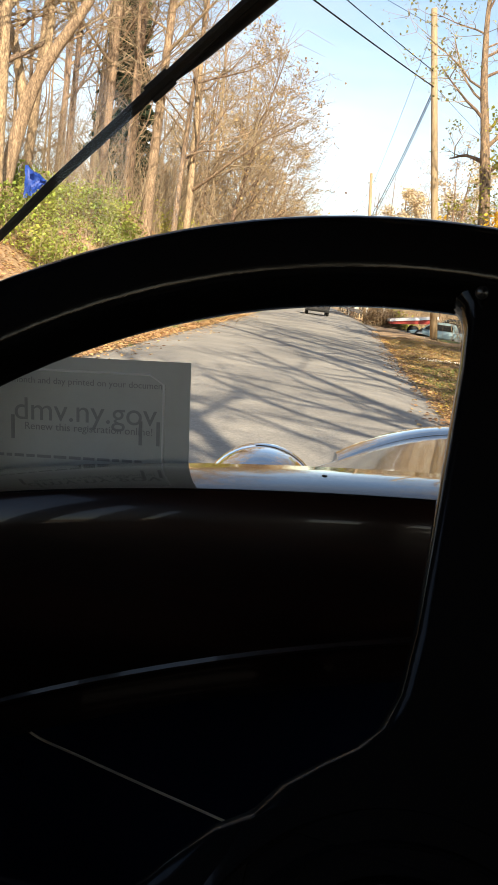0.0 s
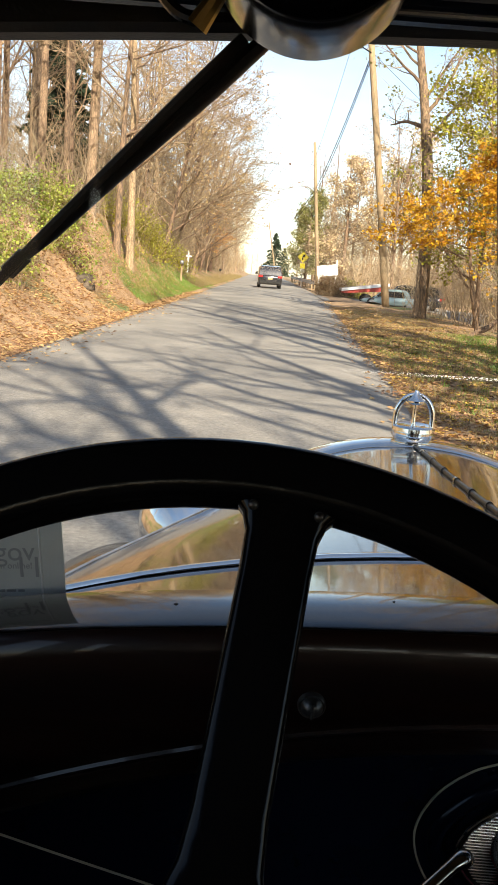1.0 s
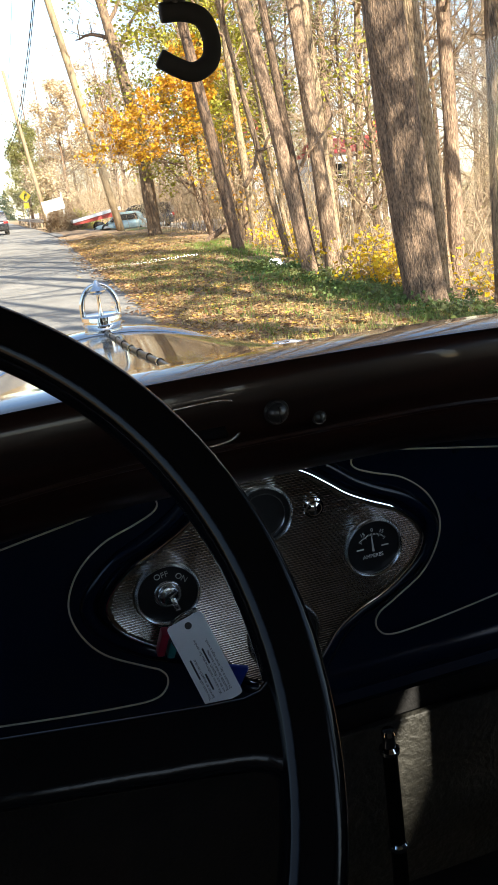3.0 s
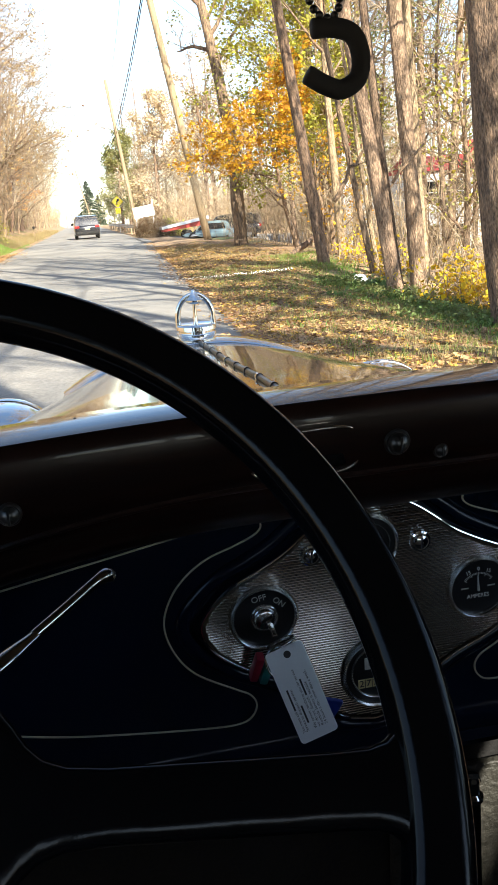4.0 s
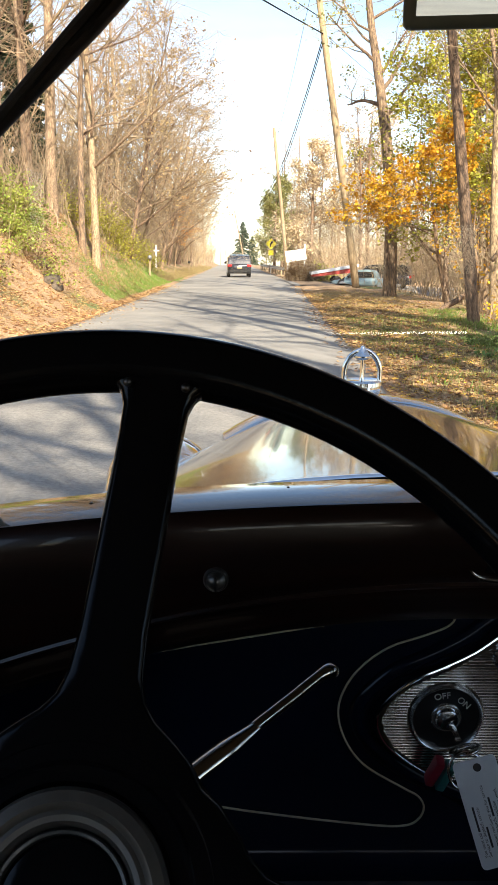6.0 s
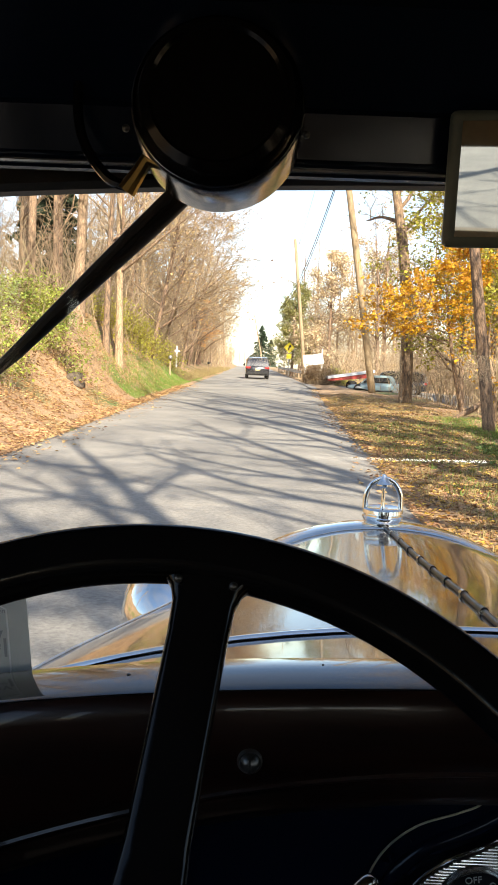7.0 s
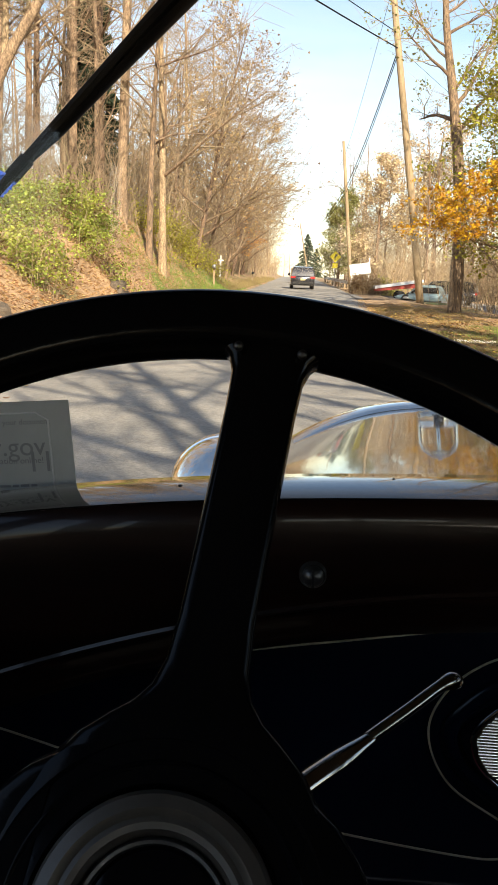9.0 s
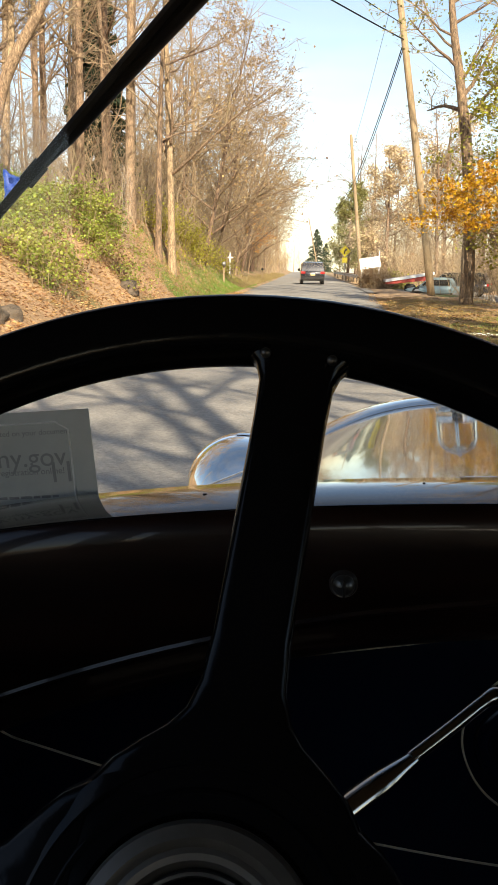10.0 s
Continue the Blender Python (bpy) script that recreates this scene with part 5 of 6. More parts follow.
dead_branch("long dead branch leaning across pale trunks", (4.95, 12.6, 1.70), (6.7, 12.6, 3.15), 0.026, 91, 9)
dead_branch("short broken branch crossing a thin tree", on_ground(4.95, 15.6, 1.55), (5.75, 15.6, 2.55), 0.055, 92, 2)
forked = thing("tree", "forked old tree with thick bent limbs on the leafy bank", "tree", on_ground(-9.1, 22, -0.2))
fb, fc, frng = bmesh.new(), bmesh.new(), random.Random(88)
for pts, r0, r1 in (([(-9.1, 22, 1.6), (-8.95, 22, 3.3), (-8.5, 22, 5.35), (-8.0, 22, 6.55), (-7.0, 22, 8.15), (-6.3, 22, 9.8), (-5.9, 22.2, 11.5)], 0.24, 0.06),
                    ([(-8.5, 22, 5.3), (-8.75, 22, 6.3), (-9.0, 22, 7.15), (-9.4, 22, 7.7), (-10.3, 22.3, 9.3)], 0.15, 0.05), ([(-8.1, 22, 6.3), (-8.0, 22.1, 7.6), (-8.15, 22.3, 9.0), (-7.9, 22.4, 11)], 0.11, 0.03)):
    line = [p - forked.location for p in spline(pts, 4)]
    n = len(line) - 1
    tube(fb, line, [r0 + (r1 - r0) * i / n for i in range(n + 1)], 12, caps=False)
    for i in range(n // 2, n + 1):
        a = frng.uniform(0, 6.28)
        for s in branch(fb, frng, line[i], (math.cos(a), math.sin(a) * 0.6, frng.uniform(0.1, 0.9)), frng.uniform(1.2, 2.4), 0.04, 0.012, 5, 4, 0.35)[1:]:
            for _ in range(4):
                b2 = frng.uniform(0, 6.28)
                branch(fc, frng, s, (math.cos(b2), math.sin(b2), frng.uniform(-0.1, 0.9)), frng.uniform(0.5, 1.3), 0.014, 0.004, 3, 3, 0.35)
part("trunk", fb, BARK_PALE, forked, smooth=80)
part("crown", fc, TWIG, forked, smooth=80)
lone_tree("forked old tree on the leafy bank", on_ground(-11.6, 27), (-11.8, 27, 10), 0.24, 212, BARK_PALE, first=0.25, limbs=16, height=16, spread=0.36)
lone_tree("bare tree on the leafy bank", on_ground(-10.9, 28.5), (-10.4, 28.5, 12), 0.17, 213, BARK_PALE, first=0.3, limbs=14, height=16)
lone_tree("bare tree on the leafy bank", on_ground(-8.3, 33), (-8.2, 33, 12), 0.18, 214, BARK, first=0.35, limbs=14, height=17)
# unseen bare trees, added behind and beside the car to shade road and verge
for k, (x, y, s) in enumerate(((3.6, -5.2, 231), (5.0, -9.5, 232), (3.0, -13.0, 233), (6.2, -2.2, 234), (7.2, -13.5, 235), (4.2, -19.0, 236), (1.9, -24.0, 237), (7.6, 2.6, 238), (9.4, 5.2, 239), (8.8, -5.5, 240), (2.4, -8.5, 261), (7.0, 0.2, 262))):
    lone_tree("unseen wide bare tree added for its shadow", on_ground(x, y), (x - 0.6, y, 8), 0.24, s, first=0.24, limbs=15, spread=0.42, height=13.5, group="bare trees behind the car", thick=1.35)

# golden maple and its neighbours
lone_tree("young maple with golden yellow leaves", on_ground(6.5, 24.6), (5.1, 24, 5.2), 0.08, 241, first=0.44, limbs=13, spread=0.66, height=4.9, rise=-0.05, leaves=(LEAF_GOLD, 5200, 0.105, 0.09), group="golden maples")
lone_tree("young maple with golden yellow leaves", on_ground(6.8, 22.4), (6.4, 22, 5.0), 0.07, 242, first=0.08, limbs=14, spread=0.45, height=3.2, leaves=(LEAF_GOLD, 900, 0.09, 0.12), group="golden maples")
lone_tree("young tree with yellow-green leaves", on_ground(7.3, 28), (6.8, 28, 8.0), 0.10, 243, first=0.12, limbs=20, spread=0.38, height=9.0, leaves=(LEAF_LIME, 6800, 0.11, 0.16))
lone_tree("young tree with olive leaves", on_ground(9.3, 31), (9.0, 31, 8.0), 0.11, 275, first=0.1, limbs=20, spread=0.38, height=10.0, leaves=(LEAF_OLIVE, 9500, 0.11, 0.18))
lone_tree("young tree with olive leaves", on_ground(10.2, 22), (10.0, 22, 8.0), 0.10, 276, first=0.1, limbs=18, spread=0.36, height=8.0, leaves=(LEAF_OLIVE, 1800, 0.09, 0.16))
lone_tree("young tree with yellow-green leaves", on_ground(7.9, 25.5), (7.5, 25, 8.0), 0.09, 244, first=0.2, limbs=15, spread=0.4, height=7.5, leaves=(LEAF_LIME, 7500, 0.105, 0.16))
lone_tree("tree with golden and green leaves", on_ground(8.6, 17.5), (8.2, 17, 8.0), 0.09, 245, first=0.15, limbs=15, spread=0.4, height=4.6, leaves=(LEAF_LIME, 600, 0.10, 0.15))
lone_tree("tall tree with tan oak leaves", on_ground(6.6, 74), (6.5, 74, 10), 0.20, 246, first=0.12, limbs=22, spread=0.34, height=11.5, leaves=(LEAF_CREAM, 6500, 0.21, 0.24))
lone_tree("tall tree with tan oak leaves", on_ground(12.5, 78), (12.3, 78, 10), 0.20, 247, first=0.2, limbs=18, spread=0.4, height=15, leaves=(LEAF_CREAM, 4000, 0.21, 0.27))
lone_tree("dense tree with dull olive leaves", on_ground(3.9, 88), (3.8, 88, 10), 0.18, 248, first=0.06, limbs=22, spread=0.30, height=9.5, leaves=(LEAF_OLIVE, 7000, 0.20, 0.22))
lone_tree("dense tree with dull olive leaves", on_ground(4.6, 104), (4.5, 104, 10), 0.18, 249, first=0.06, limbs=20, spread=0.30, height=9.5, leaves=(LEAF_OLIVE, 5600, 0.21, 0.24))
for k, (x, y, h) in enumerate(((5.4, 96, 15), (7.4, 102, 16), (9.4, 94, 15), (11.5, 100, 16), (6.2, 118, 16))):
    lone_tree("bare grey tree with a dense haze of twigs", on_ground(x, y), (x, y, 10), 0.16, 280 + k, first=0.12, limbs=22, spread=0.34, height=h, subs=7, twigs=6, group="bare trees beyond the entrance")
for k, (x, y, h) in enumerate(((-6.2, 44, 11), (-6.8, 54, 12), (-6.4, 64, 12.5), (-6.9, 76, 12), (-7.2, 90, 12), (-7.8, 108, 12))):
    lone_tree("leaning tree with fine twigs and a few orange-tan leaves", on_ground(x + 0.3, y), (x + 1.85, y, 9), 0.14, 251 + k, BARK, first=0.08, limbs=26, spread=0.44, height=h + 1.5, subs=7, twigs=7, fine=0.014,
              leaves=(LEAF_TAN, 2300, 0.125, 0.12), group="leaning trees over the road")
lone_tree("small tree with orange leaves", on_ground(-6.3, 80), (-6.0, 80, 5), 0.07, 259, first=0.2, limbs=14, spread=0.4, height=6.5, leaves=(LEAF_ORANGE, 1600, 0.14, 0.18))


def spruce(label, at, h, seed, wide=0.36):
    rng = random.Random(seed)
    t = thing("spruce", label, "tree", at, "dark spruces")
    bm = bmesh.new()
    tube(bm, [(0, 0, -0.2), (0, 0, h * 0.5), (0, 0, h)], [h * 0.018, h * 0.011, 0.01], 8)
    part("trunk", bm, BARK, t, smooth=80)
    bm = bmesh.new()
    for k in range(int(h * 14)):
        s = 0.07 + 0.93 * (k / (h * 14))
        ln = h * wide * (1 - s) ** 0.8 * rng.uniform(0.75, 1.15) + 0.05
        a = rng.uniform(0, 6.28)
        p0 = Vector((0, 0, h * s))
        for j in range(9):
            u = (j + 1) / 9
            p = p0 + Vector((math.cos(a), math.sin(a), -0.35 * u + 0.10)) * ln * u
            for _ in range(2):
                leaf(bm, p + Vector((rng.gauss(0, 0.06), rng.gauss(0, 0.06), rng.gauss(0, 0.05))) * h * 0.08, h * 0.045, rng)
    part("crown", bm, LEAF_DARK, t)


spruce("dark green spruce on the hill crest", (0.9, 208, ground_z(0.9, 208) - 0.3), 11.0, 1)
spruce("dark green spruce on the hill crest", (3.6, 222, ground_z(3.6, 222) - 0.3), 8.0, 4)
spruce("dark green spruce behind bare trees", on_ground(-11.6, 44), 15, 2, 0.17)


# ---- undergrowth ----
def thicket(name, label, spots, count, h, mat, seed, leaves=None, thin=0.010):
    """Upright stems and twigs with, if wanted, leaves on them; spots gives a place on the ground."""
    rng = random.Random(seed)
    bm, ends = bmesh.new(), []
    for _ in range(count):
        x, y = spots(rng)
        p = Vector(on_ground(x, y, -0.03))
        hh = h * rng.uniform(0.45, 1.2)
        way = (rng.gauss(0, 0.22), rng.gauss(0, 0.22), 1)
        pts = branch(bm, rng, p, way, hh, thin * rng.uniform(0.5, 1.2), 0.003, 3, 5, 0.40, 0.05)
        for _ in range(4):
            q = pts[rng.randint(1, 4)]
            a = rng.uniform(0, 6.28)
            ends += branch(bm, rng, q, (math.cos(a), math.sin(a), rng.uniform(0.1, 1.0)), hh * rng.uniform(0.2, 0.45), thin * 0.4, 0.002, 3, 2, 0.3)[1:]
    ob = tagged(part(name, bm, mat), label, "undergrowth", kind="stuff")
    if leaves:
        lm, n, size, jit, lab = leaves
        tagged(part(name + "_leaves", scatter_leaves(ends, n, size, jit, seed + 1), lm), lab, "leaves", kind="stuff")
    return ob


def clumps(centres):
    def pick(rng):
        x, y, r = centres[rng.randrange(len(centres))]
        return x + rng.gauss(0, r), y + rng.gauss(0, r)
    return pick


rngc = random.Random(77)
bank_top = [(rngc.uniform(-10.0, -5.6), rngc.uniform(16.5, 25), 0.45) for _ in range(26)] + [(-8.4, 18.5, 0.5), (-7.6, 21, 0.5), (-6.6, 25.5, 0.4), (-9.4, 20, 0.5)]
thicket("bank_shrubs", "yellow-green leafy shrubs on top of the bank", clumps(bank_top), 760, 1.05, TWIG, 301, (LEAF_GREEN, 32000, 0.078, 0.09, "small yellow-green shrub leaves"))
thicket("bank_bramble", "brown bramble between the shrubs on the bank", clumps(bank_top), 260, 0.8, TWIG, 319, (LEAF_BROWN, 9000, 0.07, 0.12, "withered brown bramble leaves"))
verge_shrubs = [(-6.4, 40, 0.35), (-6.5, 42, 0.35), (-6.1, 44, 0.3), (-6.9, 38, 0.4), (-6.3, 41, 0.35), (-5.7, 49, 0.4), (-7.4, 52, 0.5), (-6.3, 34, 0.4), (-7.8, 66, 0.6)]
thicket("verge_shrubs", "low green shrubs at the foot of the wood", clumps(verge_shrubs), 380, 1.6, TWIG, 303, (LEAF_LIME, 13000, 0.09, 0.12, "small green shrub leaves"))
thicket("bank_brush", "thin brown brush under the bare trees", lambda r: (r.uniform(-17, -6.0), r.uniform(24, 66)), 2200, 3.6, TWIG, 305, thin=0.014)
thicket("roadside_saplings", "dense pale saplings along the wood edge", lambda r: (r.uniform(-8.8, -6.7) - 0.02 * r.uniform(0, 40), r.uniform(36, 105)), 750, 6.0, TWIG, 306, (LEAF_TAN, 4000, 0.11, 0.12, "sparse tan leaves on saplings"), thin=0.03)
thicket("wood_brush", "brown brush and saplings in the falling wood", lambda r: (r.uniform(6.6, 26), r.uniform(9, 42)), 2600, 2.6, TWIG, 307, (LEAF_OLIVE, 1400, 0.07, 0.12, "sparse olive leaves in the undergrowth"), thin=0.012)
thicket("wood_saplings", "thin bare saplings in the falling wood", lambda r: (r.uniform(8, 34), r.uniform(14, 46)), 700, 6.0, TWIG, 309, (LEAF_TAN, 2400, 0.10, 0.14, "sparse tan leaves in the wood"), thin=0.02)
thicket("far_brush", "brown brush beyond the entrance", lambda r: (r.uniform(6.5, 30), r.uniform(60, 120)), 2200, 5.0, TWIG, 310, (LEAF_TAN, 4000, 0.18, 0.2, "tan leaves beyond the entrance"), thin=0.03)
thicket("far_left_brush", "brown brush and saplings where the wood meets the road far off", lambda r: (r.uniform(-20, -5.6), r.uniform(95, 200)), 1100, 5.5, TWIG, 318, (LEAF_TAN, 4000, 0.22, 0.25, "tan leaves far up the road"), thin=0.045)
yellow_spots = [(5.5, 11.2, 0.25), (5.9, 11.8, 0.3), (5.7, 10.8, 0.2), (6.2, 12, 0.3), (5.9, 15, 0.3), (6.3, 18.5, 0.35), (6.6, 9.3, 0.35)]
thicket("yellow_shrubs", "low shrubs with bright yellow leaves among the trunks", clumps(yellow_spots), 170, 0.85, TWIG, 311, (LEAF_YELLOW, 2200, 0.075, 0.13, "bright yellow shrub leaves"))
thicket("rail_shrubs", "brown shrub beside the white board", clumps([(4.3, 55.2, 0.30), (5.0, 55.4, 0.35), (3.8, 55.3, 0.2)]), 320, 1.3, TWIG, 313, (LEAF_BROWN, 3600, 0.10, 0.09, "brown shrub leaves"), thin=0.016)


thicket("entrance_shrubs", "low yellow-green shrub beside the entrance", clumps([(5.9, 56.5, 0.35), (6.5, 57, 0.35)]), 90, 1.2, TWIG, 317, (LEAF_LIME, 1800, 0.12, 0.12, "yellow-green shrub leaves"), thin=0.014)


# ---- leaf litter and grass ----
def litter(name, label, spots, count, size, mat, seed):
    rng = random.Random(seed)
    bm = bmesh.new()
    for _ in range(count):
        x, y = spots(rng)
        leaf(bm, Vector((x, y, ground_z(x, y) + 0.012)), size * rng.uniform(0.6, 1.4), rng, flat=True)
    tagged(part(name, bm, mat), label, "leaves", kind="stuff")


def verge_spot(rng):
    y = 3.5 + 34 * rng.random() ** 1.5
    return road_right(y) + abs(rng.gauss(0, 1.9)) - 0.15, y


def bank_spot(rng):
    y = 9 + 34 * rng.random() ** 1.2
    return road_left(y) - abs(rng.gauss(0, 2.6)) + 0.1, y


litter("verge_leaves", "dry brown leaves strewn over the verge", verge_spot, 19000, 0.062, LITTER, 401)
litter("golden_verge_leaves", "golden leaves strewn over the verge", verge_spot, 7000, 0.058, LITTER_GOLD, 402)
litter("dark_verge_leaves", "dark brown decayed leaves lying on the verge", lambda r: (verge_spot(r)[0] + 0.3, r.uniform(4, 24)), 7000, 0.07, LEAF_BROWN, 405)
litter("bank_leaves", "rust-brown leaves covering the bank", bank_spot, 32000, 0.075, LITTER, 403)
litter("road_edge_leaves", "dry leaves blown along the road's edge", lambda r: ((road_left(y) + abs(r.gauss(0, 0.35)), y) if r.random() < 0.5 else (road_right(y) - abs(r.gauss(0, 0.25)), y)) if (y := r.uniform(4, 45)) else None, 1600, 0.07, LITTER, 404)


def grass(name, label, spots, count, h, mat, seed):
    rng = random.Random(seed)
    bm = bmesh.new()
    for _ in range(count):
        x, y = spots(rng)
        z = ground_z(x, y)
        for _ in range(5):
            a, hh = rng.uniform(0, 6.28), h * rng.uniform(0.5, 1.3)
            px, py = x + rng.gauss(0, 0.04), y + rng.gauss(0, 0.04)
            lx, ly = rng.gauss(0, 0.4) * hh, rng.gauss(0, 0.4) * hh
            w = 0.007
            vs = [bm.verts.new(c) for c in ((px - w * math.cos(a), py - w * math.sin(a), z - 0.01), (px + w * math.cos(a), py + w * math.sin(a), z - 0.01), (px + lx, py + ly, z + hh))]
            bm.faces.new(vs)
    tagged(part(name, bm, mat), label, "grass", kind="stuff")


def dry_spot(rng):
    y = 4 + 30 * rng.random() ** 1.4
    return road_right(y) + rng.uniform(0.1, 3.0), y


def green_edge(rng):
    y = 4.5 + 18 * rng.random()
    return road_right(y) + 2.6 + 0.02 * y + rng.gauss(0, 0.4), y


grass("dry_verge_grass", "dry straw-coloured grass on the verge", dry_spot, 5600, 0.065, DRY_GRASS, 411)
grass("green_verge_grass", "fresh green ground cover at the verge's outer edge", green_edge, 1800, 0.09, GRASS, 412)
grass("sparse_verge_grass", "sparse green tufts among the leaves on the verge", lambda r: (road_right(8) + 0.5 + 3.2 * r.random(), 4 + 16 * r.random()), 1300, 0.075, GRASS, 416)
grass("green_bank_grass", "bright green grass at the foot of the bank", lambda r: (road_left(32) - 0.4 - abs(r.gauss(0, 0.9)), r.uniform(27, 60)), 7000, 0.10, GRASS, 413)
litter_cover = random.Random(9)
cover_spots = [(road_right(y) + 3.15 - 0.02 * y + litter_cover.gauss(0, 0.35), y, 0.22) for y in [4.5 + 11 * litter_cover.random() for _ in range(60)]]
thicket("ground_cover", "lush green ground cover at the verge's outer edge", clumps(cover_spots), 900, 0.16, GROUND_COVER, 415, (GROUND_COVER, 15000, 0.055, 0.05, "small fresh green leaves"), thin=0.004)
grass("tall_dry_grass", "tall dry grass along the far road edge", lambda r: (road_left(60) - 0.3 - abs(r.gauss(0, 0.6)), r.uniform(48, 120)), 3200, 0.35, DRY_GRASS, 414)

# a broken log and a white rock at the verge
log = thing("broken_log", "broken dark brown log leaning among brush", "log", on_ground(5.75, 22, -0.02))
bm = bmesh.new()
tube(bm, spline([(-0.25, 0, 0.0), (0.0, 0.02, 0.16), (0.35, 0.0, 0.36), (0.62, 0.05, 0.62)], 4), [0.07] * 6 + [0.085, 0.08, 0.075, 0.07, 0.06, 0.05, 0.03], 12)
part("wood", bm, BARK, log, smooth=60)
MOSSY = material("dark_weathered_stone", (0.16, 0.12, 0.085), 0.95, var=0.5, scale=9, color2=(0.06, 0.048, 0.035), fine=0.3, bump=0.6, bump_scale=30)
for k, (x, y, r) in enumerate(((-5.25, 12.8, 0.34), (-5.2, 13.6, 0.24), (-5.25, 22.6, 0.36), (-5.7, 23.3, 0.26))):
    stone = thing("boulder", "dark weathered boulder half buried in the leafy bank", "boulder", on_ground(x, y, -0.42 * r), "boulders in the bank")
    bm = bmesh.new()
    bmesh.ops.create_icosphere(bm, subdivisions=3, radius=r)
    for v in bm.verts:
        v.co = Vector((v.co.x * 1.1, v.co.y * 1.4, v.co.z * 0.75)) * (1 + 0.45 * noise.noise(v.co * (1.6 / r) + Vector((k * 3.1, 0, 0))) + 0.15 * noise.noise(v.co * (5 / r)))
    part("stone", bm, MOSSY, stone, smooth=35)
rock = thing("white_rock", "white rock lying at the edge of the verge", "rock", on_ground(5.3, 15.3))
bm = bmesh.new()
bmesh.ops.create_icosphere(bm, subdivisions=3, radius=0.16)
for v in bm.verts:
    v.co = Vector((v.co.x * 1.3, v.co.y, v.co.z * 0.75)) * (1 + 0.25 * noise.noise(v.co * 7)) + Vector((0, 0, 0.10))
part("stone", bm, SIGN_WHITE, rock, smooth=60)


# ---- poles, wires, signs, rail ----
def pole(label, foot, top, r0, r1, arms=()):
    t = thing("utility_pole", label, "utility pole", foot, "wooden utility poles")
    f, e = Vector(foot), Vector(top)
    bm = bmesh.new()
    tube(bm, [Vector((0, 0, -0.3)) + (e - f) * 0, (e - f) * 0.33, (e - f) * 0.66, e - f], [r0, r0 * 0.67 + r1 * 0.33, r0 * 0.33 + r1 * 0.67, r1], 14)
    part("post", bm, POLE_WOOD, t, smooth=50)
    for s, ln in arms:
        bm = bmesh.new()
        p = (e - f) * s
        tube(bm, [p + Vector((-0.16, -0.05, 0)), p + Vector((-0.16 - ln, -0.05, 0.02))], 0.025, 8)
        lathe(bm, [(0, 0), (0.05, 0.01), (0.05, 0.05), (0.03, 0.07), (0.05, 0.09), (0.03, 0.14), (0, 0.15)], 12, Matrix.Translation(p + Vector((-0.16 - ln, -0.05, 0))))
        part("insulator", bm, GALVANISED, t, smooth=40)
    return t


P1F, P1T = Vector(on_ground(5.93, 40, 0.0)), Vector((3.35, 40, 15.0))
P2F, P2T = Vector(on_ground(3.82, 62, 0.0)), Vector((2.56, 62, 10.9))
P3F, P3T = Vector(on_ground(1.2, 150, 0)), Vector((-0.9, 150, 10.0))
pole("tall weathered utility pole leaning towards the road", P1F, P1T, 0.19, 0.14, ((0.78, 0.05), (0.82, 0.05)))
pole("pale wooden utility pole behind the guard rail", P2F, P2T, 0.16, 0.11, ((0.93, 0.05),))
pole("thin distant utility pole on the hill", P3F, P3T, 0.14, 0.10)
pole("wooden utility pole across the road", on_ground(-13.1, 4, 0), (-12.8, 4, 11.4), 0.17, 0.13)


def wire(label, a, b, sag, r):
    a, b = Vector(a), Vector(b)
    t = thing("overhead_wire", label, "wire", a, "overhead wires")
    bm = bmesh.new()
    tube(bm, [(b - a) * (k / 16) + Vector((0, 0, -sag * 4 * (k / 16) * (1 - k / 16))) for k in range(17)], r, 6)
    part("cable", bm, WIRE, t, smooth=80)


for s1, s2, r in ((0.775, 0.70, 0.026), (0.765, 0.67, 0.022), (0.95, 0.90, 0.010)):
    wire("black overhead wire between two poles", P1F.lerp(P1T, s1), P2F.lerp(P2T, s2), 0.35, r)
    wire("black overhead wire running up the hill", P2F.lerp(P2T, s2), P3F.lerp(P3T, s2), 0.8, r)
for s1, ex, ey, ez, r in ((0.775, -12.9, 4, 9.9, 0.028), (0.82, -12.9, 4, 11.0, 0.020), (0.95, -11.3, 20, 13.7, 0.010)):
    wire("black overhead wire crossing the road", P1F.lerp(P1T, s1), (ex, ey, ez), 0.25, r)
wire("thin black wire to the house", P1F.lerp(P1T, 0.78), (20, 45, 2.9), 0.6, 0.008)

sign = thing("warning_sign", "yellow-green diamond warning sign with a black arrow on a post", "road sign", on_ground(3.18, 80))
bm = bmesh.new()
box(bm, (0, 0.03, 1.6), (0.06, 0.04, 3.2), bevel=0.005)
part("post", bm, GALVANISED, sign)
bm = bmesh.new()
box(bm, (0, 0, 2.95), (0.78, 0.012, 0.78), rot=Euler((0, radians(45), 0)).to_matrix())
panel_d = part("diamond_panel", bm, SIGN_YELLOW, sign)
bm = bmesh.new()
prism(bm, [(-0.05, -0.28), (0.05, -0.28), (0.05, -0.05), (0.16, 0.06), (0.22, 0.0), (0.24, 0.26), (-0.02, 0.22), (0.05, 0.16), (-0.05, 0.05)], 0.004, Matrix.Translation((-0.05, -0.008, 2.95)) @ Euler((radians(90), 0, 0)).to_matrix().to_4x4())
part("arrow", bm, TYRE, panel_d)
bm = bmesh.new()
box(bm, (0, 0, 2.10), (0.50, 0.012, 0.50), bevel=0.003)
